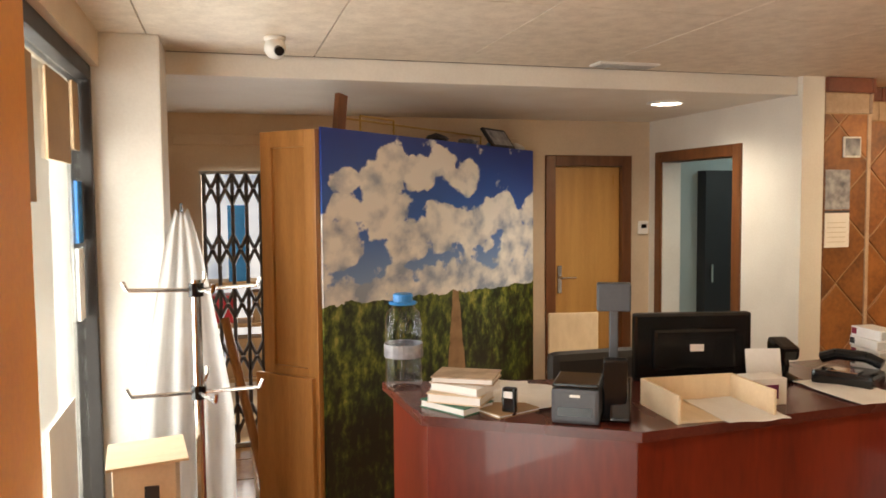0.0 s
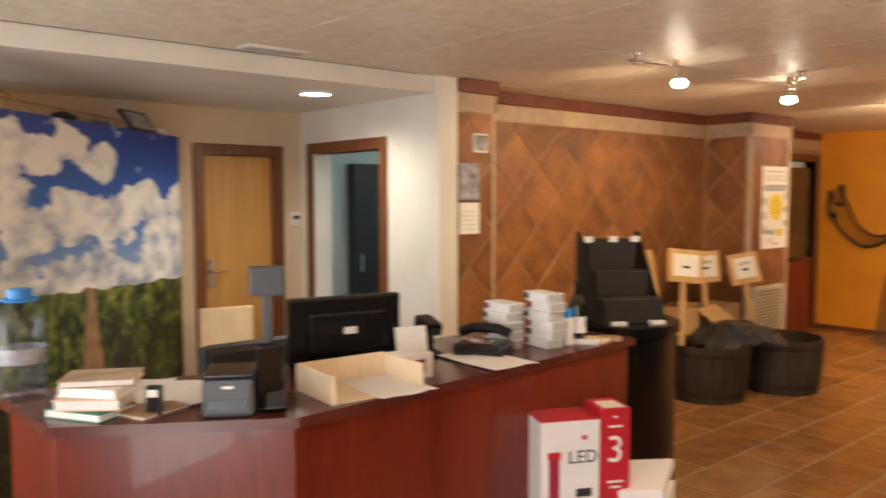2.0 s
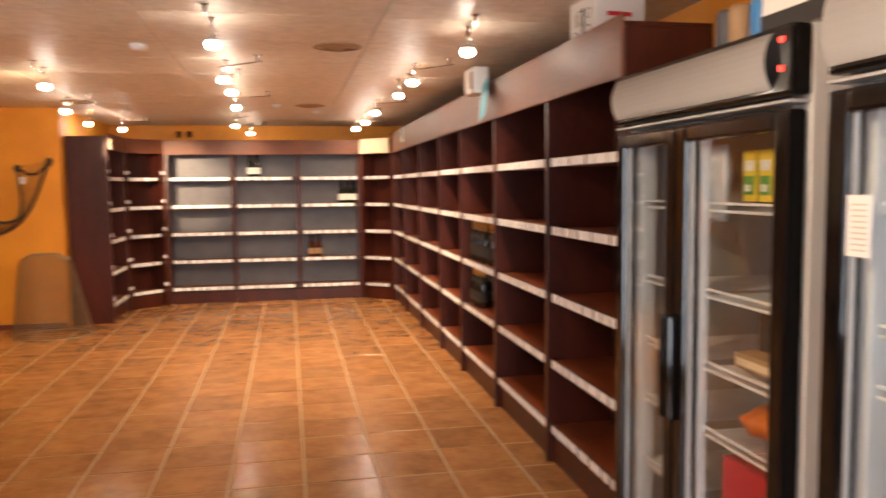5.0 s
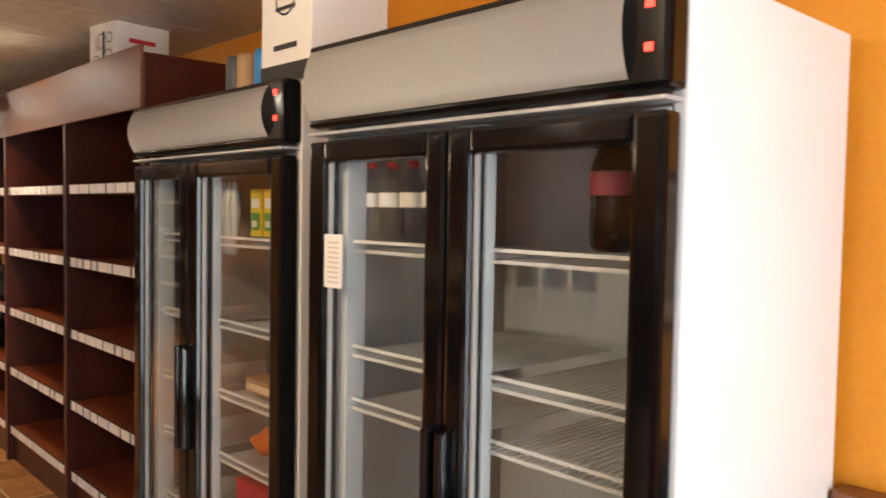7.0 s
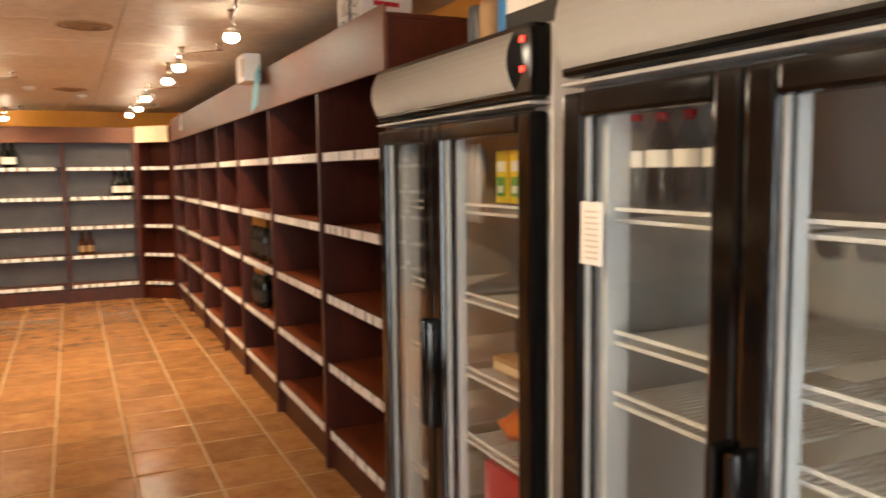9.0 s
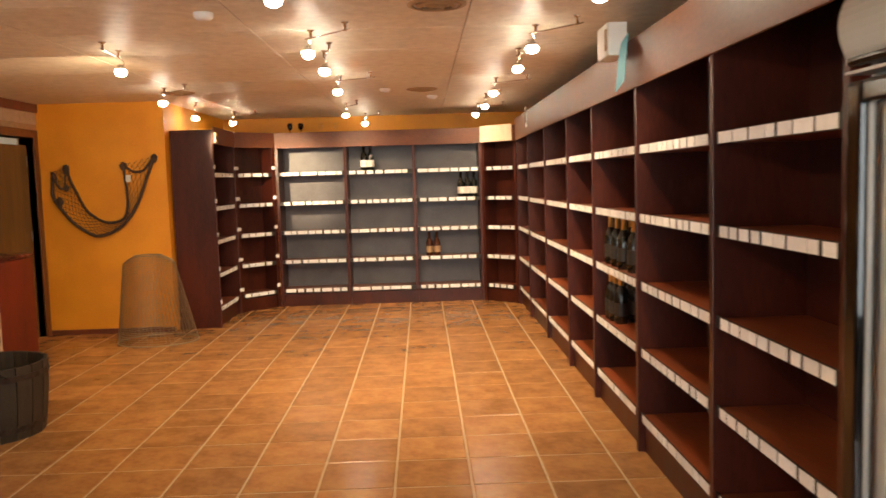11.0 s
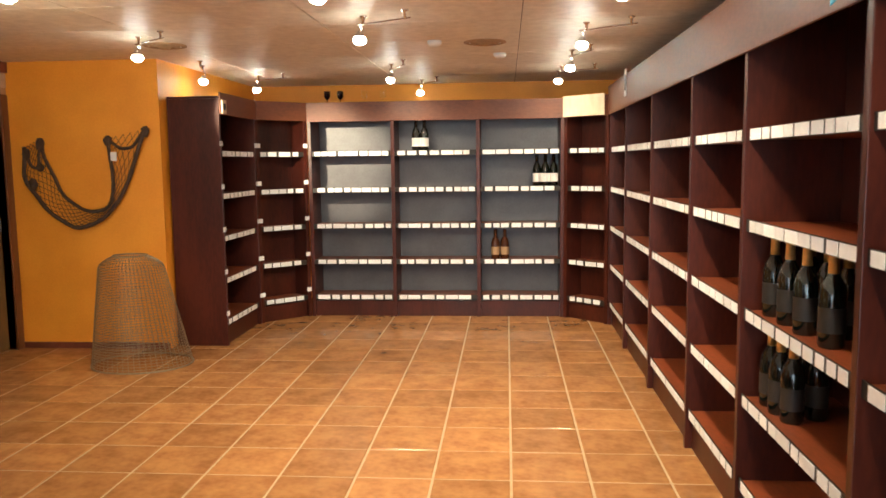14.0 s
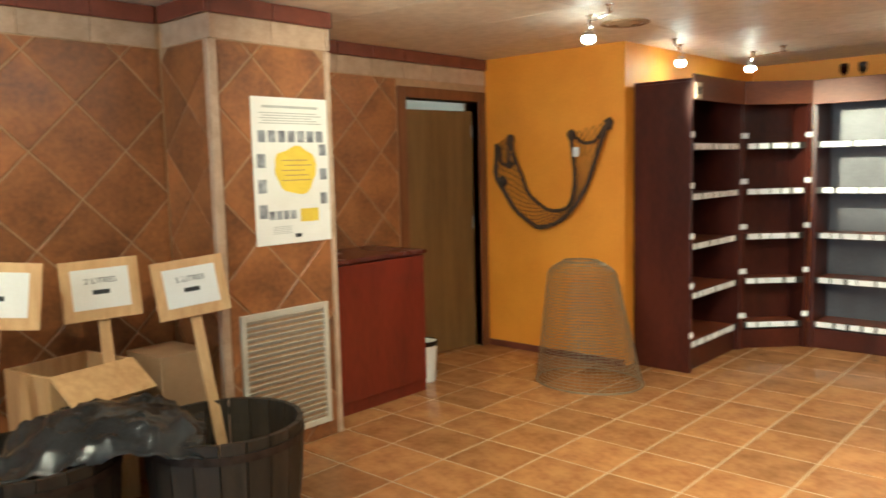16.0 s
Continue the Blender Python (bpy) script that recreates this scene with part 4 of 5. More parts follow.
carton("dark blue pack in the cooler", (0.12, 0.16, 0.13), (1.4, 2.75, 1.05), M_DARK).matrix_basis = pose(1.45, 2.82, 0.968)
b = bmesh.new()
bmesh.ops.create_icosphere(b, subdivisions=3, radius=0.1, matrix=Matrix.Diagonal((0.9, 1.2, 0.5, 1)))
for v in b.verts:
    v.co += Vector((0, 0, 0.05)) + 0.018 * noise.noise_vector(v.co * 18)
    v.co.z = max(v.co.z, 0.0)
t = thing("snack_bag", "crumpled orange and yellow snack bag in the cooler", "snack bag", (1.4, 2.8, 0.712))
part("bag", b, M_ORJUICE, t, smooth=True)
carton("small yellow snack pack in the cooler", (0.08, 0.1, 0.06), (1.38, 2.66, 0.712), M_YELLOW, 20)
carton("red packs on a lower cooler shelf", (0.22, 0.34, 0.16), (1.42, 2.78, 0.47), M_RED)
carton("white wine carton with printed drawing", (0.26, 0.24, 0.225), (1.51, 4.36, 2.122), M_PAPER, 8, marks=(((-0.133, -0.06, 0.05), (-0.131, 0.04, 0.06), M_INK), ((-0.133, -0.02, 0.02), (-0.131, 0.0, 0.18), M_INK), ((-0.133, 0.02, 0.1), (-0.131, 0.07, 0.16), M_GRILLE)))
carton("white wine carton with dark base band", (0.26, 0.26, 0.32), (1.38, 2.57, 1.867), M_PAPER, 0, marks=(((-0.133, -0.13, 0.0), (-0.131, 0.13, 0.05), M_INK), ((-0.133, -0.06, 0.09), (-0.131, 0.06, 0.105), M_INK), ((-0.133, -0.05, 0.2), (-0.131, 0.05, 0.21), M_INK), ((-0.133, -0.05, 0.28), (-0.131, 0.05, 0.29), M_INK)))
def ring_print(parent, x, y, z, r, w=0.006):
    b = bmesh.new()
    n = 28
    for k in range(n):
        a0, a1 = 2 * math.pi * k / n, 2 * math.pi * (k + 1) / n
        b.faces.new([b.verts.new((x, y + q * math.cos(a), z + q * math.sin(a))) for q, a in ((r, a0), (r, a1), (r - w, a1), (r - w, a0))])
    bmesh.ops.solidify(b, geom=b.faces[:], thickness=0.0008)
    part("emblem", b, M_INK, parent)


for c_ in [o for o in bpy.data.objects if o.name.startswith("carton") and o.parent is None]:
    if "dark base band" in c_["label"]:
        ring_print(c_, -0.132, 0.0, 0.235, 0.052)
    if "printed drawing" in c_["label"]:
        for yy, zz, r_ in ((-0.05, 0.06, 0.04), (0.06, 0.05, 0.03), (0.02, 0.14, 0.035), (-0.06, 0.15, 0.025)):
            ring_print(c_, -0.1325, yy, zz, r_, 0.005)
        part("lettering", B((-0.07, -0.1225, 0.13), (0.06, -0.1205, 0.15), 0), M_RED, c_, "red line of lettering")
t = carton("orange cardboard box on top of the cooler", (0.2, 0.2, 0.24), (1.62, 2.92, 1.867), M_ORJUICE, 6)
for k, (yy, mt) in enumerate(((2.82, M_BLUE), (2.93, M_CARDB), (3.0, M_DGREY))):
    c = thing("drink_can", "small drink can on top of the cooler", "can", (1.33, yy, 1.867), group="cans on the cooler")
    part("body", lathe(bmesh.new(), [(0.028, 0), (0.033, 0.008), (0.033, 0.12), (0.027, 0.135)], 14), mt, c, smooth=True)
p = thing("framed_picture", "sepia print in a dark brown frame", "picture", (1.93, 0.95, 1.20))
for lo, hi in (((-0.012, -0.19, 0), (0.02, 0.19, 0.03)), ((-0.012, -0.19, 0.40), (0.02, 0.19, 0.43)), ((-0.012, -0.19, 0.03), (0.02, -0.16, 0.40)), ((-0.012, 0.16, 0.03), (0.02, 0.19, 0.40))):
    part("frame", B(lo, hi, 0.004), M_CASING, p)
part("mount", B((0.004, -0.16, 0.03), (0.02, 0.16, 0.40), 0), M_PALE, p)
part("print", B((0.0, -0.13, 0.08), (0.004, 0.13, 0.36), 0), M_SEPIA, p)
w = thing("display_stand", "black promotional stand with a wooden top edge", "display", (1.9, 0.93, 0))
part("panel", B((-0.02, -0.36, 0), (0.04, 0.36, 0.86), 0.006), M_BLACKM, w)
part("top_board", B((-0.035, -0.37, 0.86), (0.045, 0.37, 0.91), 0.01), M_CASING, w)
for k, (a, b_) in enumerate(((0.06, 0.30), (0.10, 0.24), (-0.2, 0.0))):
    part("emblem", B((-0.023, a, 0.78 - k * 0.06), (-0.021, b_, 0.82 - k * 0.06), 0), M_PAPER, w)

# ---- counter and what lies on it ----
CT = 1.0
c = thing("shop_counter", "cherry red laminate shop counter with angled corner", "counter", (0, 0, 0))
top_poly = [(-1.6, 0.67), (-1.25, 1.22), (-1.365, 2.92), (-1.95, 2.88), (-1.87, 1.45), (-2.08, 0.645)]
part("worktop", prism(top_poly, CT - 0.03, CT), M_CTOP, c)
ins = [(-1.625, 0.695), (-1.28, 1.225), (-1.392, 2.9), (-1.92, 2.86), (-1.85, 1.47), (-2.04, 0.675)]


def panel(a, b, z0, z1, th, name, mt):
    a, b = Vector((*a, 0)), Vector((*b, 0))
    L = (b - a).length
    part(name, B((0.001, 0, z0), (L - 0.001, th, z1), 0.002, Matrix.Translation(a) @ pose(0, 0, 0, 0, 0, math.degrees(math.atan2(b.y - a.y, b.x - a.x)))), mt, c)


panel(ins[0], ins[1], 0.0, CT - 0.03, 0.02, "front_panel", M_COUNTER)
mid = (ins[1][0] * 0.42 + ins[2][0] * 0.58, ins[1][1] * 0.42 + ins[2][1] * 0.58)
panel(ins[1], mid, 0.0, CT - 0.03, 0.02, "front_panel", M_COUNTER)
panel(mid, ins[2], 0.0, CT - 0.03, 0.02, "front_panel", M_COUNTER)
panel(ins[2], ins[3], 0.0, CT - 0.03, 0.02, "end_panel", M_COUNTER)
panel(ins[5], ins[0], 0.0, CT - 0.03, 0.02, "end_panel", M_COUNTER)

w5 = thing("water_bottle", "five litre clear water bottle with blue cap", "bottle", (-1.97, 0.70, CT))
prof = [(0.052, 0), (0.058, 0.012)]
for k in range(7):
    prof += [(0.058, 0.024 + k * 0.027), (0.054, 0.037 + k * 0.027)]
prof += [(0.058, 0.215), (0.05, 0.26), (0.026, 0.29), (0.025, 0.305)]
part("body", lathe(bmesh.new(), prof, 24), M_PLASTIC, w5, smooth=True)
part("cap", lathe(bmesh.new(), [(0.03, 0.297), (0.03, 0.322), (0.025, 0.326)], 18), M_BLUE, w5)
part("handle", lathe(bmesh.new(), [(0.04, 0.288), (0.045, 0.293), (0.04, 0.298)], 18, close=False), M_BLUE, w5)
part("label_band", lathe(bmesh.new(), [(0.0592, 0.11), (0.0592, 0.155)], 24, close=False), M_PHOTO, w5)


w5.scale = (1.15, 1.15, 1.02)


def book(label, at, size, turn, cover):
    t = thing("book", label, "book", at, turn, group="pile of books")
    x, y, z = size
    part("cover", B((-x / 2, -y / 2, 0), (x / 2, y / 2, 0.003), 0), cover, t)
    part("page_block", B((-x / 2 + 0.004, -y / 2 + 0.004, 0.003), (x / 2 - 0.004, y / 2 - 0.002, z - 0.003), 0), M_PAPER, t)
    part("cover", B((-x / 2, -y / 2, z - 0.003), (x / 2, y / 2, z), 0), cover, t)


GREEN = mat("green_cover", (0.03, 0.16, 0.09), None, 0.5, 9)
book("green covered ledger at the bottom of a pile", (-1.66, 0.80, CT), (0.19, 0.14, 0.025), 30, GREEN)
book("cream paperback in a pile", (-1.65, 0.81, CT + 0.026), (0.18, 0.13, 0.03), 52, M_PALE)
book("orange paperback in a pile", (-1.66, 0.83, CT + 0.057), (0.18, 0.14, 0.025), 38, M_PAPER)
book("brown and white catalogue on top of a pile", (-1.68, 0.84, CT + 0.083), (0.2, 0.15, 0.02), 60, M_SEPIA)
book("large envelope-like folder beside the pile", (-1.62, 0.92, CT), (0.22, 0.16, 0.012), 20, M_CARDB)
random.seed(9)
for k, (x, y, sx, sy, tr) in enumerate(((-1.72, 1.06, 0.21, 0.3, 40), (-1.66, 1.1, 0.2, 0.29, 12), (-1.78, 0.98, 0.21, 0.3, 70), (-1.45, 2.12, 0.21, 0.34, 88), (-1.36, 1.6, 0.2, 0.27, 86))):
    b = bmesh.new()
    bmesh.ops.create_grid(b, x_segments=6, y_segments=6, size=0.5)
    for v in b.verts:
        v.co = Vector((v.co.x * sx, v.co.y * sy, 0.004 + 0.006 * noise.noise(Vector((v.co.x * 3, v.co.y * 3, k)))))
    bmesh.ops.solidify(b, geom=b.faces[:], thickness=0.0015)
    t = thing("paper_sheet", "loose white paper sheet on the counter", "paper", (x, y, CT + 0.003 + 0.003 * (k % 3)), tr, group="papers on the counter")
    part("sheet", b, M_PAPER, t)
t = thing("cordless_phone", "small black cordless phone standing upright", "phone", (-1.53, 0.93, CT), 50)
part("body", B((-0.022, -0.015, 0), (0.022, 0.015, 0.085), 0.008), M_BLACK, t)
part("screen", B((-0.014, -0.017, 0.055), (0.014, -0.0155, 0.075), 0), M_PAPER, t)
t = thing("receipt_printer", "dark grey receipt printer on the counter", "printer", (-1.45, 1.12, CT), 58)
part("body", B((-0.07, -0.09, 0), (0.07, 0.09, 0.105), 0.012), M_DGREY, t)
part("lid", B((-0.068, -0.085, 0.106), (0.068, 0.085, 0.118), 0.006), M_BLACK, t)
part("badge", B((-0.015, -0.0925, 0.08), (0.015, -0.0905, 0.088), 0), M_PAPER, t)
part("slot", B((-0.05, -0.0925, 0.025), (0.05, -0.0905, 0.05), 0), M_BLACK, t)
t = thing("customer_display", "grey customer display on a tall pole", "display", (-1.42, 1.22, CT), 65)
part("base", B((-0.05, -0.06, 0), (0.05, 0.06, 0.02), 0.006), M_BLACK, t)
part("pole", B((-0.013, -0.013, 0.02), (0.013, 0.013, 0.36), 0.004), M_DGREY, t)
part("head", B((-0.05, -0.02, 0.32), (0.05, 0.02, 0.405), 0.006), M_DGREY, t)
part("keypad", B((-0.035, -0.02, 0.0), (0.035, 0.005, 0.2), 0.006, pose(0.0, -0.04, 0.01, 18, 0, 0)), M_BLACK, t)
t = thing("card_terminal", "small black card terminal leaning in its cradle", "card terminal", (-1.34, 1.2, CT), 60)
part("body", B((-0.03, -0.015, 0), (0.03, 0.02, 0.13), 0.008, pose(0, 0, 0.006, -22, 0, 0)), M_BLACK, t)
part("screen", B((-0.022, -0.018, 0.08), (0.022, -0.0155, 0.115), 0, pose(0, 0, 0.006, -22, 0, 0)), M_DGREY, t)
t = thing("monitor", "black flat computer monitor seen from behind", "monitor", (-1.78, 1.72, CT), 78)
part("base", lathe(bmesh.new(), [(0.1, 0), (0.1, 0.008), (0.03, 0.018)], 24), M_BLACK, t)
part("neck", B((-0.03, 0.0, 0.01), (0.03, 0.03, 0.15), 0.008), M_BLACK, t)
part("shell", B((-0.215, -0.025, 0.0), (0.215, 0.015, 0.245), 0.012), M_BLACK, t)
part("rear_cover", B((-0.15, -0.045, 0.04), (0.15, -0.02, 0.19), 0.012), M_BLACK, t)
part("badge", B((-0.02, -0.0485, 0.11), (0.03, -0.0455, 0.135), 0), M_PAPER, t)
t = thing("letter_tray", "pale plywood letter tray with papers", "tray", (-1.39, 1.52, CT), 86)
part("bottom", B((-0.15, -0.11, 0), (0.15, 0.11, 0.006), 0), M_PALE, t)
for lo, hi in (((-0.16, -0.12, 0), (-0.15, 0.12, 0.085)), ((0.15, -0.12, 0), (0.16, 0.12, 0.085)), ((-0.15, 0.11, 0), (0.15, 0.12, 0.085))):
    part("side", B(lo, hi, 0.002), M_PALE, t)
carton("small white gift box with a purple square", (0.09, 0.12, 0.085), (-1.43, 1.75, CT), M_PAPER, -4, name="gift_box", category="box",
       marks=(((0.0455, -0.03, 0.02), (0.047, 0.03, 0.065), mat("plum_print", (0.22, 0.03, 0.12), None, 0.5, 9)),))
t = thing("barcode_scanner", "black barcode scanner on a stand", "scanner", (-1.66, 2.02, CT), 20)
part("base", lathe(bmesh.new(), [(0.05, 0), (0.05, 0.012), (0.015, 0.03)], 18), M_BLACK, t)
b = bmesh.new()
tube(b, [(0, 0, 0.02), (0, 0.01, 0.06), (0.0, -0.01, 0.1)], 0.016, 10)
part("stem", b, M_BLACK, t)
part("head", B((-0.035, -0.06, -0.02), (0.035, 0.05, 0.03), 0.014, pose(0, -0.01, 0.115, 15, 0, 60)), M_BLACK, t)
t = thing("notice_card", "white card notice leaning on the monitor", "notice", (-1.55, 1.86, CT), 75)
part("card", B((-0.06, 0, 0), (0.06, 0.003, 0.14), 0, pose(0, 0, 0.002, -12, 0, 0)), M_PAPER, t)
t = thing("desk_phone", "black desk telephone with chrome parts", "phone", (-1.55, 2.2, CT), 30)
part("body", B((-0.1, -0.08, 0), (0.1, 0.08, 0.05), 0.015), M_BLACK, t)
b = bmesh.new()
tube(b, [(-0.1, 0.03, 0.075), (-0.05, 0.03, 0.095), (0.05, 0.03, 0.095), (0.1, 0.03, 0.075)], 0.02, 10)
part("handset", b, M_BLACK, t)
part("keys", B((-0.05, -0.07, 0.05), (0.05, 0.0, 0.055), 0.002), M_METAL, t)
for x, y, n in ((-1.60, 2.36, 5), (-1.50, 2.50, 6)):
    for j in range(n):
        carton("white printed cartridge carton in a stack", (0.15, 0.085, 0.036), (x + random.uniform(-.012, .012), y + random.uniform(-.008, .008), CT + j * 0.0365), M_PAPER, random.uniform(-14, -2),
               marks=(((0.0755, -0.038, 0.004), (0.0768, 0.038, 0.032), M_GREYP), ((-0.07, -0.0442, 0.008), (-0.045, -0.0428, 0.03), (M_BLUSHC, M_INK)[j % 2])))
for label, x, y, r, h, mt, cap in (("clear bottle with pale cap", -1.5, 2.56, 0.033, 0.2, M_PLASTIC, M_PAPER), ("white spray can with blue cap", -1.45, 2.58, 0.022, 0.15, M_PAPER, M_BLUE)):
    t = thing("bottle", label, "bottle", (x, y, CT))
    part("body", lathe(bmesh.new(), [(r * 0.9, 0), (r, 0.01), (r, h * 0.72), (r * 0.5, h * 0.85), (r * 0.45, h * 0.88)], 16), mt, t, smooth=True)
    part("cap", lathe(bmesh.new(), [(r * (0.95 if cap is M_BLUE else 0.5), h * 0.76 if cap is M_BLUE else h * 0.86), (r * (0.9 if cap is M_BLUE else 0.48), h)], 14), cap, t)
t = copy_thing(red, pose(-1.47, 2.66, CT) @ Matrix.Diagonal((0.85, 0.85, 0.84, 1)))
t["label"] = "red wine bottle with white label on the counter"
for k, (x, y, tr) in enumerate(((-1.42, 2.66, 30), (-1.42, 2.72, 10), (-1.4, 2.78, 50))):
    carton("small flat card pack lying on the counter", (0.1, 0.06, 0.018), (x, y, CT), (M_PAPER, M_PALE, M_CARDB)[k], tr)

t = thing("office_chair", "black office chair behind the counter", "chair", (-2.35, 1.62, 0))
part("backrest", B((-0.04, -0.21, 0.6), (0.04, 0.21, 1.01), 0.035), M_BLACKM, t)
part("seat", B((-0.45, -0.23, 0.42), (0.0, 0.23, 0.5), 0.03), M_BLACKM, t)
b = bmesh.new()
rod(b, (-0.22, 0, 0.06), (-0.22, 0, 0.43), 0.025, 10)
rod(b, (-0.02, 0, 0.45), (0.03, 0, 0.7), 0.02, 8)
part("column", b, M_BLACK, t)
for k in range(5):
    a = k * 2 * math.pi / 5
    b = bmesh.new()
    rod(b, (-0.22, 0, 0.08), (-0.22 + 0.26 * math.cos(a), 0.26 * math.sin(a), 0.05), 0.018)
    bmesh.ops.create_uvsphere(b, u_segments=10, v_segments=6, radius=0.028, matrix=pose(-0.22 + 0.26 * math.cos(a), 0.26 * math.sin(a), 0.028))
    part("leg", b, M_BLACK, t)
t = thing("wooden_chair", "pale wooden chair beside the inner door", "chair", (-4.15, 2.42, 0), 80)
part("seat", B((-0.19, -0.19, 0.43), (0.19, 0.19, 0.46), 0.012), M_PALE, t)
part("backrest", B((-0.18, 0.165, 0.52), (0.18, 0.185, 0.86), 0.012), M_PALE, t)
for x in (-0.17, 0.17):
    for y in (-0.17, 0.17):
        part("leg", B((x - 0.016, y - 0.016, 0), (x + 0.016, y + 0.016, 0.43 if y < 0 else 0.55), 0.004), M_PALE, t)

# ---- mural partition ----
ml = math.hypot(1.57, 1.70)
mu = thing("mural_partition", "oak partition with a printed vineyard and sky mural", "partition", (-3.0, 0.55, 0), math.degrees(math.atan2(1.70, -1.57)))
part("carcass", B((0.012, 0.012, 0), (ml, 0.36, 1.985), 0), M_OAK, mu)
part("mural", B((0.0, 0.0, 0.0), (ml, 0.01, 2.0), 0), M_MURAL, mu, "printed mural of clouds above vine rows")
part("side_panel", B((-0.012, 0.012, 0), (0.01, 0.36, 1.99), 0.004), M_OAK, mu)
for lo, hi in (((-0.03, 0.012, 0), (-0.012, 0.08, 1.99)), ((-0.03, 0.29, 0), (-0.012, 0.36, 1.99)), ((-0.03, 0.08, 1.91), (-0.012, 0.29, 1.99)), ((-0.03, 0.08, 0.78), (-0.012, 0.29, 0.86))):
    part("rail", B(lo, hi, 0.004), M_OAK, mu)
part("lower_panel", B((-0.06, 0.03, 0), (-0.031, 0.39, 0.82), 0.006), M_OAK, mu)
t = thing("picture_frame", "dark framed picture leaning on top of the partition", "picture", (-4.2, 2.0, 2.0), 133)
part("frame", B((-0.16, 0, 0), (0.16, 0.02, 0.16), 0.004, pose(0, 0.1, 0, -35, 0, 0)), M_BLACKM, t)
part("print", B((-0.135, -0.002, 0.02), (0.135, 0.0, 0.14), 0, pose(0, 0.1, 0, -35, 0, 0)), M_PHOTO, t)
t = thing("wood_board", "thin wooden board standing on the partition", "board", (-3.25, 0.72, 1.985), 133)
part("board", B((-0.035, 0, 0), (0.035, 0.03, 0.21), 0.003, pose(0, 0.05, 0, 0, 8, 0)), M_CASING, t)
t = thing("brass_rail", "thin brass rail frame on the partition", "rail", (-3.3, 0.9, 1.99), 133)
b = bmesh.new()
for yy in (0.1, 0.24):
    far = 0.25 if yy < 0.2 else 1.5
    tube(b, [(-0.05, yy, 0), (-0.05, yy, 0.1), (far, yy, 0.1), (far, yy, 0)], 0.006)
part("bars", b, M_GOLD, t)
for k, (u, mt) in enumerate(((0.5, M_DARK), (0.66, M_PHOTO), (0.82, M_BLUE), (0.95, M_PAPER))):
    b = bmesh.new()
    bmesh.ops.create_icosphere(b, subdivisions=2, radius=0.055, matrix=Matrix.Diagonal((1.6, 1.2, 0.5, 1)))
    for v in b.verts:
        v.co += Vector((0, 0, 0.028 + 0.015 * noise.noise(v.co * 25 + Vector((k, 0, 0)))))
    q = Vector((-3.0, 0.55)) + Vector((-1.57, 1.70)) * u + Vector((-0.06, -0.06))
    t = thing("folded_bag", "crumpled plastic bag on top of the partition", "bag", (q.x, q.y, 1.99), 133 + 20 * k, group="odds on the partition")
    part("bag", b, mt, t)

# ---- entrance corner ----
g = thing("folding_gate", "folding lattice steel gate drawn across the opening", "gate", (-4.70, 0, 0))
for k in range(9):
    part("bar", B((-0.012, -0.026 + k * 0.09, 0.03), (0.0, 0.0 + k * 0.09, 1.84), 0.003), M_GATE, g)
for z in (0.2, 0.62, 0.98, 1.34, 1.74):
    for k in range(8):
        y0_, y1_ = -0.013 + k * 0.09, 0.077 + k * 0.09
        for sg in (-1, 1):
            b = bmesh.new()
            rod(b, (0.006, y0_, z - sg * 0.1), (0.006, y1_, z + sg * 0.1), 0.012, 6)
            part("lattice", b, M_GATE, g)
        part("rivet", lathe(bmesh.new(), [(0.011, 0), (0.009, 0.006), (0.002, 0.008)], 8, (0.02, (y0_ + y1_) / 2, z)), M_STEEL, g)
part("top_rail", B((-0.02, -0.04, 1.835), (0.01, 0.76, 1.86), 0.003), M_STEEL, g)
part("bottom_rail", B((-0.02, -0.04, 0), (0.01, 0.76, 0.03), 0.003), M_STEEL, g)
s = thing("stock_rack", "brown rack of goods behind the folding gate", "rack", (-5.25, 0.3, 0))
for z in (0.35, 0.75, 1.05):
    part("shelf", B((-0.15, -0.45, z), (0.15, 0.5, z + 0.03), 0.003), M_CARDB, s)
for y in (-0.45, 0.47):
    part("post", B((-0.15, y, 0), (0.15, y + 0.03, 1.2), 0.003), M_CARDB, s)
for yy, w, z0, h, mt in ((0.2, 0.13, 1.08, 0.55, M_BLUE), (0.03, 0.28, 0.78, 0.2, M_RED), (0.45, 0.3, 0.78, 0.22, M_CARDB), (0.3, 0.4, 0.38, 0.28, M_CARDB)):
    t = thing("stock_box", "goods box stacked on the brown rack", "box", (-5.25, yy, z0), group="goods on the rack")
    part("box", B((-0.1, -w / 2, 0), (0.1, w / 2, h), 0.006), mt, t)
structure("floor_outside", B((-7.2, -2, -0.14), (-4.95, 3, -0.02), 0), M_GROUT, "paving behind the folding gate", "ground")
a = thing("apron", "white cotton apron hanging on a hook", "apron", (-2.72, -0.06, 0), 90)
b = bmesh.new()
n, mrows = 16, 20
grid = []
for j in range(mrows + 1):
    z = 1.62 - 1.35 * j / mrows
    w = 0.03 + 0.16 * min(1, (j / mrows) * 1.6) ** 0.8
    grid.append([b.verts.new((-w + 2 * w * i / n, 0.022 * math.sin(i * 1.4 + j * 0.12) * (0.4 + j / mrows) + 0.012 * noise.noise(Vector((i * .4, j * .3, 0))), z + 0.01 * math.sin(i))) for i in range(n + 1)])
for r0, r1 in zip(grid, grid[1:]):
    for i in range(n):
        b.faces.new((r0[i], r0[i + 1], r1[i + 1], r1[i]))
bmesh.ops.solidify(b, geom=b.faces[:], thickness=0.004)
part("cloth", b, M_CLOTH, a, smooth=True)
b = bmesh.new()
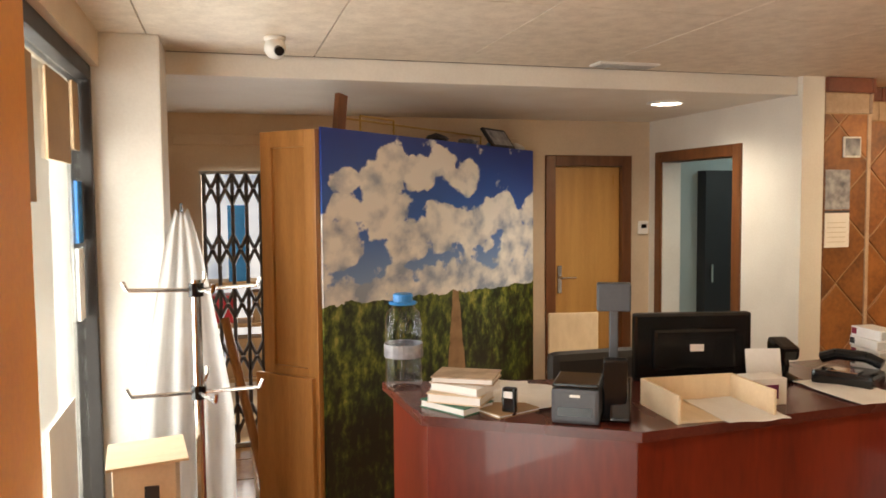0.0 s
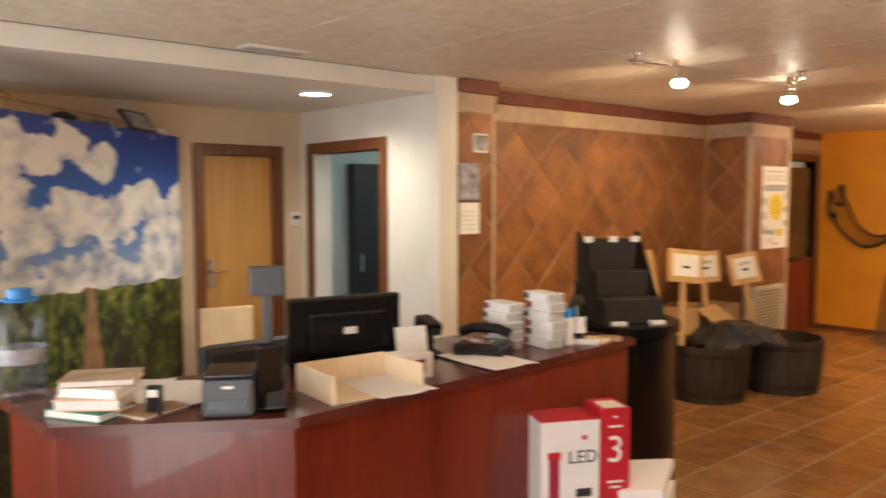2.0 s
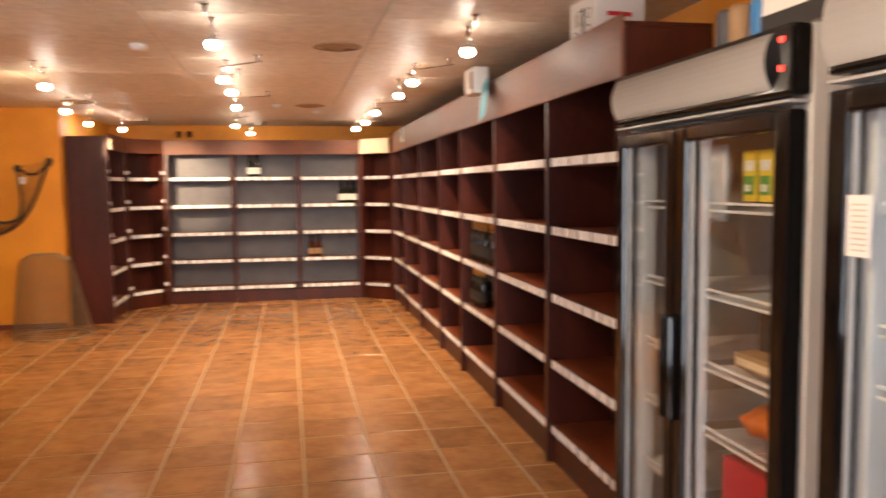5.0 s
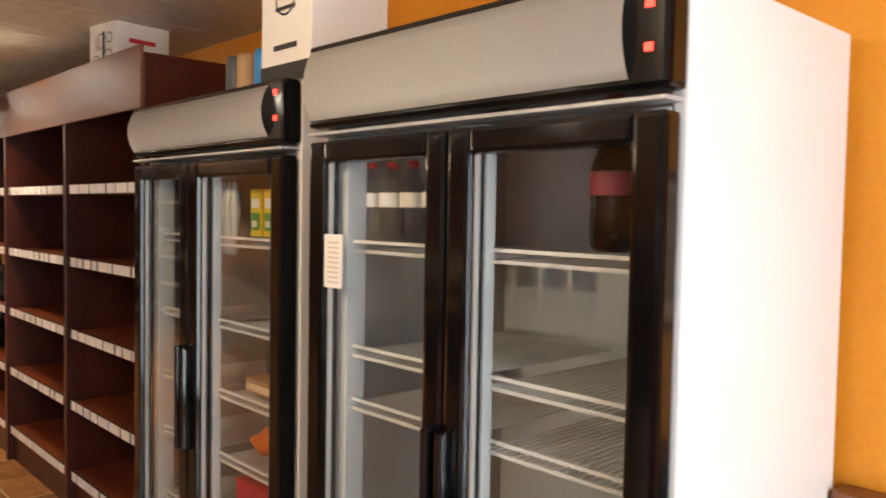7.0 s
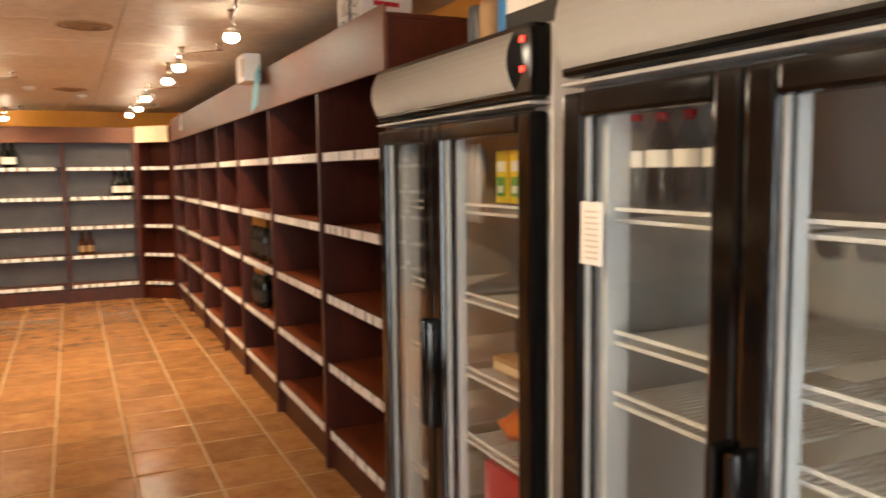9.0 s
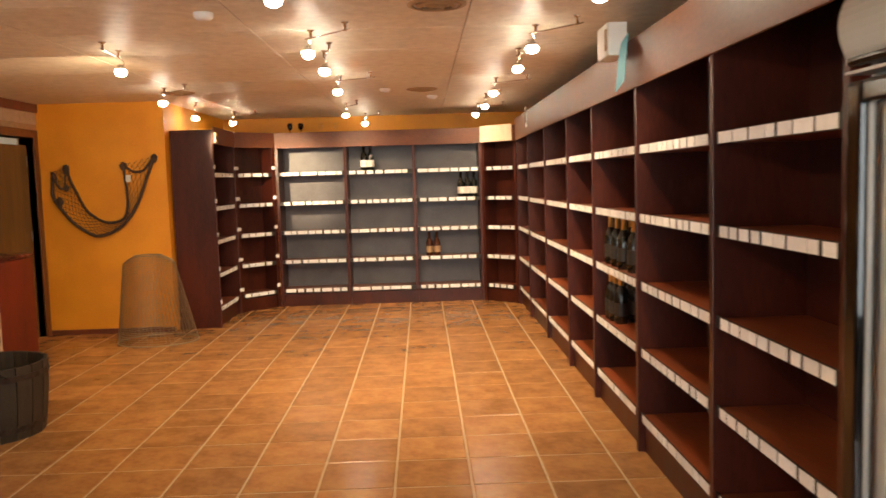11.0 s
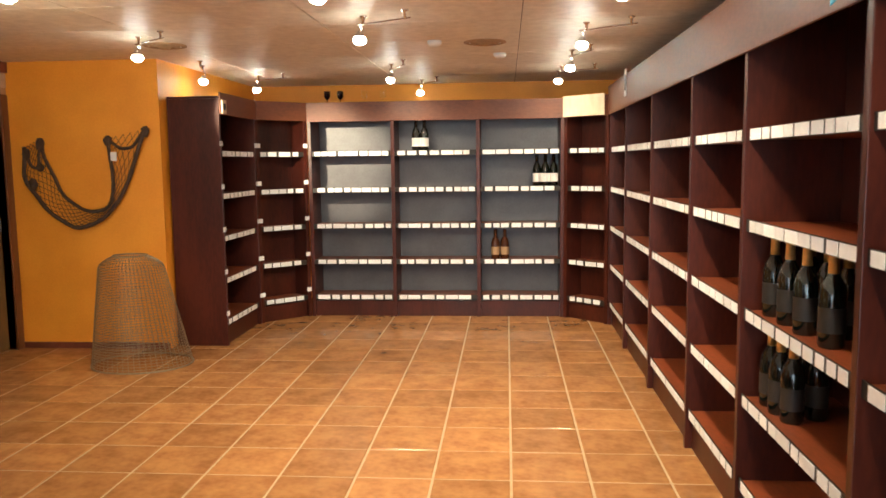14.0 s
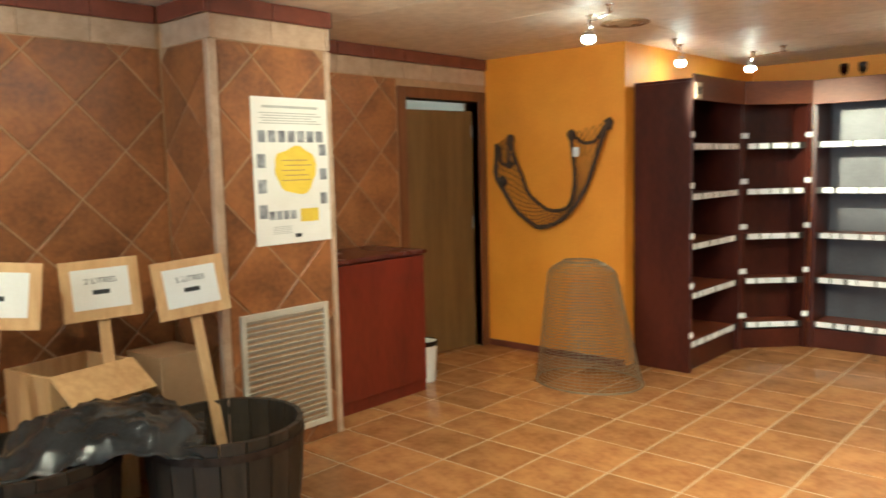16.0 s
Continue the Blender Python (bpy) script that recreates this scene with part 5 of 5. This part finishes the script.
tube(b, [(0, 0.05, 1.63), (0, -0.02, 1.62), (0, -0.03, 1.65)], 0.006)
part("hook", b, M_BLACK, a)
r = thing("display_rack", "chrome rack with two tiers of arms", "rack", (-1.8, 0.02, 0))
part("base", lathe(bmesh.new(), [(0.2, 0), (0.2, 0.01), (0.02, 0.02)], 24), M_BLACK, r)
b = bmesh.new()
rod(b, (0, 0, 0.02), (0, 0, 1.42), 0.014, 12)
part("pole", b, M_METAL, r)
for z in (1.40, 1.085):
    part("collar", lathe(bmesh.new(), [(0.022, z - 0.03), (0.022, z + 0.01)], 12), M_BLACK, r)
    for dx, dy in ((0.05, -0.19), (0.03, 0.18), (-0.2, 0.02), (0.18, 0.05)):
        b = bmesh.new()
        tube(b, [(0, 0, z - 0.01), (dx, dy, z), (dx * 1.06, dy * 1.06, z + 0.025)], 0.006)
        part("arm", b, M_METAL, r)
s = thing("pedestal", "plain dark wood pedestal beside the window", "pedestal", (-1.75, -0.14, 0))
part("body", B((-0.1, -0.09, 0), (0.1, 0.09, 0.55), 0.006), M_CASING, s)
s = thing("wine_crate", "pale wooden wine crate with printed lettering", "crate", (-1.75, -0.13, 0.55))
part("box", B((-0.1, -0.085, 0), (0.1, 0.085, 0.36), 0.003), M_PALE, s)
part("lid", B((-0.14, -0.11, 0), (0.14, 0.11, 0.008), 0.002, pose(0, 0, 0.364, 2, -2, 6)), M_PALE, s)
for k in range(4):
    part("print", B((0.101, -0.05 + k * 0.012, 0.08), (0.103, -0.044 + k * 0.012, 0.2 + 0.02 * (k % 2)), 0), M_INK, s)
part("emblem", B((0.101, 0.0, 0.1), (0.103, 0.04, 0.30), 0), M_INK, s)
t = thing("wood_pole", "wooden pole leaning by the folding gate", "pole", (-3.6, 0.22, 0))
b = bmesh.new()
rod(b, (0.2, 0.1, 0.01), (-0.25, -0.12, 1.0), 0.025, 10)
part("shaft", b, M_OAK, t)

# ---- front of the counter and the display stand ----
s = thing("drum_stand", "black round drum standing past the counter end", "stand", (-1.82, 3.36, 0))
part("drum", lathe(bmesh.new(), [(0.3, 0), (0.31, 0.02), (0.31, 0.93), (0.33, 0.94), (0.33, 0.985), (0.31, 0.99)], 36), M_BLACK, s, smooth=False)
s = thing("stepped_display", "black three-step bottle display with white cards", "display", (-1.80, 3.36, 0.99), 62)
steps_of = s
for k, (d0, d1, z) in enumerate(((-0.23, -0.08, 0.14), (-0.08, 0.06, 0.28), (0.06, 0.14, 0.46))):
    part("step", B((-0.17 + 0.012 * k, d0, 0), (0.17 - 0.012 * k, d1, z), 0.005), M_BLACKM, s)
for x in (-0.18, 0.175):
    b = bmesh.new()
    vs = [b.verts.new((x, yy, zz)) for yy, zz in ((-0.25, 0), (0.145, 0), (0.145, 0.5), (0.09, 0.5))]
    b.faces.new(vs)
    bmesh.ops.solidify(b, geom=b.faces[:], thickness=0.012)
    part("cheek", b, M_BLACKM, s)
for x in (-0.15, 0.0, 0.13):
    part("card", B((x - 0.02, 0.05, 0.44), (x + 0.03, 0.058, 0.475), 0), M_PAPER, s)
for x in (-0.1, 0.12):
    part("card", B((x - 0.04, -0.27, 0.0), (x + 0.04, -0.235, 0.02), 0.002), M_PAPER, s)

steps_of.scale = (0.9, 0.9, 0.86)

M_BLUSH = mat("wine_print", (0.35, 0.02, 0.06), None, 0.4, 9)
s = thing("lamp_carton", "white lamp carton with a red glass printed on it", "carton", (-1.134, 2.386, 0), -27)
part("box", B((-0.15, -0.225, 0), (0.0, 0.0, 0.80), 0.004), M_PAPER, s)
part("flap", B((-0.15, -0.225, 0.8005), (0.0, 0.0, 0.806), 0), M_RED, s, "red top flap")
part("print", B((0.0, -0.195, 0.52), (0.002, -0.155, 0.67), 0.0), M_BLUSH, s)
part("print", B((0.0, -0.20, 0.665), (0.0025, -0.15, 0.69), 0.0), M_RED, s)
part("print", B((0.0, -0.07, 0.73), (0.002, -0.05, 0.745), 0.0), M_RED, s)
part("print", B((0.0, -0.09, 0.52), (0.002, -0.03, 0.55), 0.0), M_INK, s)
writing("LED", 0.066, M_INK, s, Matrix.Translation((0.001, -0.065, 0.665)) @ pose(0, 0, 0, 90, 0, 90))
s = thing("red_carton", "red carton with a white figure three", "carton", (-1.134, 2.386, 0), -27)
part("box", B((-0.15, 0.003, 0), (0.0, 0.12, 0.835), 0.004), M_RED, s)
part("top_seal", B((-0.1, 0.02, 0.8355), (-0.01, 0.1, 0.838), 0), M_PAPER, s)
writing("3", 0.14, M_PAPER, s, Matrix.Translation((0.0005, 0.062, 0.68)) @ pose(0, 0, 0, 90, 0, 90))
for z, w in ((0.80, 0.016), (0.765, 0.05), (0.56, 0.06), (0.54, 0.04)):
    part("print", B((0.0, 0.062 - w / 2, z), (0.0015, 0.062 + w / 2, z + 0.008), 0), M_PAPER, s)
s = thing("white_carton", "white carton with half open lid", "carton", (-1.12, 2.6, 0), 25)
part("box", B((-0.12, -0.13, 0), (0.12, 0.13, 0.5), 0.004), M_PAPER, s)
part("lid", B((-0.13, -0.14, 0), (0.12, 0.14, 0.03), 0.004, pose(0, 0, 0.52, 6, -10, 0)), M_PAPER, s)
part("print", B((0.121, -0.08, 0.4), (0.123, 0.08, 0.41), 0), M_INK, s)

# ---- along the tiled wall ----
cal = thing("wall_calendar", "wall calendar with a grey landscape photo", "calendar", (-3.078, 3.53, 1.36))
part("photo", B((0, -0.085, 0.22), (0.004, 0.085, 0.45), 0), M_PHOTO, cal)
part("sheet", B((0, -0.085, 0), (0.004, 0.085, 0.20), 0), M_PAPER, cal)
part("binding", B((0, -0.085, 0.202), (0.006, 0.085, 0.214), 0), M_DGREY, cal)
for k in range(5):
    part("print_line", B((0.0042, -0.07, 0.03 + k * 0.028), (0.0048, 0.06, 0.034 + k * 0.028), 0), M_GRILLE, cal)
s = thing("small_picture", "small dark framed photo on the column", "picture", (-3.078, 3.62, 1.88))
part("frame", B((0, -0.06, 0), (0.012, 0.06, 0.12), 0.003), M_PAPER, s)
part("print", B((0.012, -0.052, 0.01), (0.014, 0.052, 0.11), 0), M_PHOTO, s)
s = thing("thermostat", "small white thermostat with dark display", "thermostat", (-4.745, 3.235, 1.38))
part("body", B((0, -0.045, 0), (0.02, 0.035, 0.1), 0.004), M_PAPER, s)
part("screen", B((0.02, -0.025, 0.045), (0.022, 0.02, 0.075), 0), M_BLACK, s)
po = thing("wall_poster", "paper wine map poster on the pilaster", "poster", (-2.928, 7.255, 1.11))
part("sheet", B((0, -0.245, 0), (0.002, 0.245, 0.76), 0), M_PAPER, po)
YEL = M_YELLOW
b = bmesh.new()
fr_, bk_ = [], []
for k in range(28):
    a_ = 2 * math.pi * k / 28
    rr = 0.12 * (1 + 0.22 * noise.noise(Vector((math.cos(a_) * 1.6, math.sin(a_) * 1.6, 3))))
    for ring, d_ in ((fr_, 0.0045), (bk_, 0.0025)):
        ring.append(b.verts.new((d_, 0.02 + rr * math.cos(a_) * 1.15, 0.39 + rr * math.sin(a_))))
for k in range(28):
    b.faces.new((bk_[k], bk_[(k + 1) % 28], fr_[(k + 1) % 28], fr_[k]))
hub = b.verts.new((0.0045, 0.02, 0.39))
for k in range(28):
    b.faces.new((fr_[k], fr_[(k + 1) % 28], hub))
part("map_print", b, YEL, po)
part("map_print", B((0.002, 0.04, 0.11), (0.003, 0.16, 0.18), 0), YEL, po)
for k in range(7):
    part("photo_print", B((0.002, -0.21 + k * 0.062, 0.53), (0.003, -0.165 + k * 0.062, 0.59), 0), M_PHOTO, po)
for k in range(3):
    part("photo_print", B((0.002, -0.22, 0.14 + k * 0.13), (0.003, -0.17, 0.21 + k * 0.13), 0), M_PHOTO, po)
    part("photo_print", B((0.002, 0.18, 0.2 + k * 0.13), (0.003, 0.225, 0.26 + k * 0.13), 0), M_PHOTO, po)
part("title_print", B((0.002, -0.18, 0.705), (0.003, 0.18, 0.718), 0), M_GREYP, po)
for k in range(5):
    part("text_print", B((0.002, -0.2 + 0.02 * (k % 2), 0.625 + k * 0.013), (0.003, 0.2 - 0.03 * (k % 3), 0.630 + k * 0.013), 0), M_GREYP, po)
    part("text_print", B((0.0045, -0.07 + 0.02 * (k % 2), 0.33 + k * 0.026), (0.0052, 0.12 - 0.02 * (k % 3), 0.335 + k * 0.026), 0), M_CARDB, po)
    part("text_print", B((0.002, -0.14, 0.055 + k * 0.009), (0.003, -0.02 - 0.01 * (k % 2), 0.058 + k * 0.009), 0), M_GREYP, po)
for k in range(4):
    part("photo_print", B((0.002, -0.16 + k * 0.045, 0.13), (0.003, -0.125 + k * 0.045, 0.175), 0), M_PHOTO, po)
part("title_print", B((0.002, 0.0, 0.03), (0.003, 0.04, 0.05), 0), M_INK, po)
gr = thing("wall_grille", "cream louvred ventilation grille in the pilaster", "grille", (-2.93, 7.165, 0.09))
for lo, hi in (((0, -0.28, 0), (0.02, -0.25, 0.68)), ((0, 0.25, 0), (0.02, 0.28, 0.68)), ((0, -0.25, 0.65), (0.02, 0.25, 0.68)), ((0, -0.25, 0), (0.02, 0.25, 0.03))):
    part("frame", B(lo, hi, 0.003), M_GRILLE, gr)
part("backing", B((0, -0.25, 0.03), (0.003, 0.25, 0.65), 0), M_CARDB, gr)
for k in range(20):
    part("slat", B((-0.002, -0.25, -0.011), (0.002, 0.25, 0.011), 0, pose(0.012, 0, 0.05 + k * 0.031, 0, 35, 0)), M_GRILLE, gr)

tb = thing("barrel_tub", "half barrel tub of dark worn oak staves", "tub", (-2.46, 6.48, 0), group="barrel tubs")
NS = 20
for k in range(NS):
    b = bmesh.new()
    a0, a1 = 2 * math.pi * (k + 0.03) / NS, 2 * math.pi * (k + 0.97) / NS
    rings = []
    for z, ro in ((0, 0.295), (0.15, 0.318), (0.32, 0.332), (0.44, 0.335 + 0.0)):
        rings.append([b.verts.new((rr * math.cos(a), rr * math.sin(a), z)) for rr, a in ((ro, a0), (ro, a1), (ro - 0.024, a1), (ro - 0.024, a0))])
    for r0, r1 in zip(rings, rings[1:]):
        for i in range(4):
            b.faces.new((r0[i], r0[(i + 1) % 4], r1[(i + 1) % 4], r1[i]))
    b.faces.new(rings[0][::-1]), b.faces.new(rings[-1])
    part("stave", b, M_BARREL, tb)
for z, rr in ((0.05, 0.304), (0.36, 0.336)):
    part("hoop", lathe(bmesh.new(), [(rr, z), (rr + 0.003, z + 0.035), (rr - 0.002, z + 0.035), (rr - 0.004, z)], 40, close=False), M_HOOP, tb)
part("bottom", lathe(bmesh.new(), [(0.275, 0.04), (0.278, 0.06)], 30), M_BARREL, tb)
copy_thing(tb, pose(-2.72, 5.78, 0, 0, 0, 20))


def sign(at, turn, lean, text, foot, tilt=-10):
    t = thing("price_sign", "white price card on a pine board and stake", "sign", at, turn, group="price signs on stakes")
    m = pose(0, 0, 0, tilt, lean, 0)
    part("board", B((-0.165, -0.012, -0.135), (0.165, 0.012, 0.135), 0.004, m), M_PINE, t)
    card = part("card", B((-0.12, -0.016, -0.085), (0.12, -0.0125, 0.095), 0, m), M_PAPER, t)
    part("stake", B((-0.025, 0.012, -foot), (0.025, 0.035, 0.02), 0.003, m), M_PINE, t)
    writing(text[0], 0.036, M_INK, card, m @ pose(0, -0.0165, 0.04, 90, 0, 0))
    part("print", B((-0.035, -0.0175, -0.02), (0.035, -0.0165, 0.0), 0, m), M_INK, card)
    return t


sign((-2.86, 6.59, 0.965), 74, -5, ("5 LITRES",), 0.88, -13)
sign((-3.04, 6.25, 0.985), 72, -2, ("2 LITRES",), 0.95, -6)
sign((-2.93, 5.78, 1.03), 66, 6, ("",), 0.93, -8)
t = thing("pine_post", "loose pine post leaning in the tub", "post", (-3.05, 5.5, 0))
part("post", B((-0.03, -0.025, 0), (0.03, 0.025, 1.12), 0.004, pose(0.12, 0.1, 0.06, 5, -9, 0)), M_PINE, t)
t = thing("bin_liner", "crumpled black plastic sheet lying over the tubs", "plastic sheet", (-2.62, 6.05, 0.42), 60)
b = bmesh.new()
bmesh.ops.create_grid(b, x_segments=36, y_segments=30, size=0.5)
for v in b.verts:
    x, y = v.co.x * 0.86, v.co.y * 0.62
    rr = math.hypot(x / 0.43, y / 0.31)
    cr = noise.noise(Vector((x * 7, y * 9, 1))) * 0.05 + abs(noise.noise(Vector((x * 16, y * 14, 5)))) * 0.04
    v.co = Vector((x * (1 - 0.12 * rr), y * (1 - 0.1 * rr), 0.13 * max(0, 1 - rr * rr) + cr - 0.09 * max(0, rr - 0.85) + 0.03))
bmesh.ops.solidify(b, geom=b.faces[:], thickness=0.004)
part("sheet", b, M_BAG, t, smooth=True)
t = thing("wine_box", "open wooden wine box with black label", "crate", (-3.12, 6.12, 0), 10)
for lo, hi in (((-0.17, -0.2, 0), (-0.155, 0.2, 0.66)), ((0.155, -0.2, 0), (0.17, 0.2, 0.66)), ((-0.155, -0.2, 0), (0.155, -0.185, 0.66)), ((-0.155, 0.185, 0), (0.155, 0.2, 0.66)), ((-0.155, -0.185, 0), (0.155, 0.185, 0.015))):
    part("board", B(lo, hi, 0.003), M_PINE, t)
part("label_plate", B((0.171, -0.08, 0.55), (0.173, 0.14, 0.64), 0), M_INK, t)
part("flap", B((0, -0.2, -0.004), (0.2, 0.2, 0.008), 0.002, pose(0.17, 0, 0.66, 0, 35, 0)), M_PINE, t)
t = thing("brown_carton", "brown carton standing by the tiled wall", "carton", (-3.1, 6.58, 0), 4)
part("box", B((-0.15, -0.13, 0), (0.15, 0.13, 0.64), 0.004), M_CARDB, t)

cb = thing("low_cabinet", "mahogany low cabinet in the wall recess", "cabinet", (-3.62, 8.05, 0))
part("body", B((0.0, -0.5, 0.0), (0.5, 0.38, 0.93), 0.004), M_COUNTER, cb)
part("top", B((0.0, -0.51, 0.931), (0.53, 0.39, 0.955), 0.004), M_CTOP, cb)
part("door", B((0.5, -0.49, 0.08), (0.518, 0.37, 0.92), 0.004), M_COUNTER, cb)
t = thing("waste_bin", "small white plastic bin with dark liner", "bin", (-3.3, 8.6, 0))
part("bucket", lathe(bmesh.new(), [(0.08, 0), (0.1, 0.28), (0.096, 0.28), (0.078, 0.01)], 20), M_PAPER, t, smooth=False)
part("liner", lathe(bmesh.new(), [(0.103, 0.255), (0.105, 0.285), (0.095, 0.287)], 20, close=False), M_BLACK, t)

# ---- old yoke with a hanging net, wicker-like wire cloche ----
t = thing("fishing_net", "old dark rope net slung between wooden hooks", "net", (0, 9.72, 0))


def drape(stops, n=24):
    """A smooth hanging line through a few stops (x, z)."""
    out, m_ = [], len(stops) - 1
    for k in range(n + 1):
        u = min(k / n * m_, m_ - 1e-6)
        i, f = int(u), u - int(u)
        p = [stops[max(0, min(m_, i + d))] for d in (-1, 0, 1, 2)]
        q = [0.5 * (2 * p[1][c] + (p[2][c] - p[0][c]) * f + (2 * p[0][c] - 5 * p[1][c] + 4 * p[2][c] - p[3][c]) * f * f + (3 * p[1][c] - p[0][c] - 3 * p[2][c] + p[3][c]) * f ** 3) for c in (0, 1)]
        out.append((q[0], -0.03 + 0.014 * math.sin(k * 1.3), q[1]))
    return out


outer = drape([(-3.47, 1.66), (-3.48, 1.44), (-3.40, 1.27), (-3.25, 1.11), (-3.09, 1.01), (-2.92, 1.04), (-2.75, 1.16), (-2.62, 1.38), (-2.45, 1.79)])
inner = drape([(-3.33, 1.72), (-3.31, 1.62), (-3.24, 1.42), (-3.14, 1.25), (-3.02, 1.16), (-2.88, 1.14), (-2.76, 1.22), (-2.75, 1.45), (-2.76, 1.72)])
for line, r in ((outer, 0.017), (inner, 0.014)):
    b = bmesh.new()
    tube(b, line, r, 8)
    part("rope", b, M_ROPE, t)
b = bmesh.new()
lanes = [[tuple(p_ + (q_ - p_) * f for p_, q_ in zip(outer[k], inner[k])) for k in range(25)] for f in [j / 5 for j in range(6)]]
for j in range(5):
    for k in range(24):
        rod(b, lanes[j][k], lanes[j + 1][k + 1], 0.0022, 4)
        rod(b, lanes[j][k + 1], lanes[j + 1][k], 0.0022, 4)
part("netting", b, M_ROPE, t)
b = bmesh.new()
tube(b, drape([(-2.76, 1.70), (-2.66, 1.64), (-2.56, 1.66), (-2.45, 1.79)], 10), 0.013, 8)
part("rope", b, M_ROPE, t)
b = bmesh.new()
tube(b, drape([(-3.47, 1.66), (-3.42, 1.52), (-3.36, 1.5), (-3.33, 1.70)], 10), 0.012, 8)
part("rope", b, M_ROPE, t)
for x, z, k in ((-3.46, 1.60, 1.3), (-3.34, 1.68, 1.5), (-3.42, 1.36, 1.3), (-3.35, 1.5, 1.0), (-2.77, 1.70, 1.2), (-2.46, 1.77, 1.3)):
    b = bmesh.new()
    bmesh.ops.create_icosphere(b, subdivisions=2, radius=0.036, matrix=Matrix.Translation((x, -0.02, z)) @ Matrix.Diagonal((1, 0.7, k, 1)))
    for v in b.verts:
        v.co += 0.014 * noise.noise_vector(v.co * 30)
    part("knot", b, M_ROPE, t)
part("tag", B((-2.74, -0.055, 1.54), (-2.69, -0.05, 1.61), 0), M_PAPER, t)

t = thing("wire_cloche", "tall bell-shaped cage of fine galvanised mesh", "cage", (-2.37, 9.27, 0))
prof = lambda z: 0.375 - 0.15 * (z / 0.83) - 0.10 * max(0, (z - 0.74) / 0.09) ** 2
b = bmesh.new()
lean = lambda z: -0.07 * z
SEG, RW = 56, 40
rings = []
for j in range(RW + 1):
    z = 0.005 + 0.825 * j / RW
    rr = prof(z)
    rings.append([Vector((rr * math.cos(2 * math.pi * k / SEG) + lean(z), 0.85 * rr * math.sin(2 * math.pi * k / SEG), z)) for k in range(SEG)])
def wire(p, q, r=0.0018):
    d = (q - p)
    s_ = d.orthogonal().normalized() * r
    t_ = d.cross(s_).normalized() * r
    o = [s_, -0.5 * s_ + 0.87 * t_, -0.5 * s_ - 0.87 * t_]
    va, vb = [b.verts.new(p + e) for e in o], [b.verts.new(q + e) for e in o]
    for i in range(3):
        b.faces.new((va[i], va[(i + 1) % 3], vb[(i + 1) % 3], vb[i]))
for j in range(RW + 1):
    for k in range(SEG):
        wire(rings[j][k], rings[j][(k + 1) % SEG], 0.0022)
        if j < RW:
            wire(rings[j][k], rings[j + 1][k], 0.0022)
part("mesh", b, M_NET, t)
b = bmesh.new()
tube(b, [tuple(v) for v in rings[0]] + [tuple(rings[0][0])], 0.007)
part("rim", b, M_NET, t)
b = bmesh.new()
tube(b, [tuple(v) for v in rings[-1]] + [tuple(rings[-1][0])], 0.006)
part("rim", b, M_NET, t)

# ---- floor tiles ----
fl = bpy.data.objects["floor"]
PX, PY = 0.373, 0.366


def tile_bm(b, x0, y0, x1, y1, dz=0.0):
    g = 0.0068
    z0, z1, z2 = -0.006, -0.002 + dz, 0.0 + dz
    a = [b.verts.new((x, y, z0)) for x, y in ((x0 + g, y0 + g), (x1 - g, y0 + g), (x1 - g, y1 - g), (x0 + g, y1 - g))]
    c_ = [b.verts.new((v.co.x, v.co.y, z1)) for v in a]
    e = g + 0.004
    d = [b.verts.new((x, y, z2)) for x, y in ((x0 + e, y0 + e), (x1 - e, y0 + e), (x1 - e, y1 - e), (x0 + e, y1 - e))]
    for lo, hi in ((a, c_), (c_, d)):
        for k in range(4):
            b.faces.new((lo[k], lo[(k + 1) % 4], hi[(k + 1) % 4], hi[k]))
    b.faces.new(d)


b = bmesh.new()
tile_bm(b, 0, 0, PX, PY)
one = put("tile", b, M_TILE, fl)
rest = bmesh.new()
used = False
for i in range(-14, 6):
    for j in range(-21, 15):
        x0, y0 = 0.043 + i * PX, 6.84 + j * PY
        if x0 < -5 or y0 > 12.1 or y0 < -0.85:
            continue
        if -6 <= i <= 3 and -10 <= j <= 12:
            o = one if not used else one.copy()
            if used:
                scene.collection.objects.link(o)
            used = True
            o.location = (x0, y0, 0.0008 * math.sin(i * 3.1 + j * 1.7) - 0.001)
        else:
            tile_bm(rest, x0, y0, x0 + PX, y0 + PY)
r_ = put("tiles_around", rest, M_TILE, fl, "terracotta tiles of the outer floor")
r_["kind"] = "stuff"
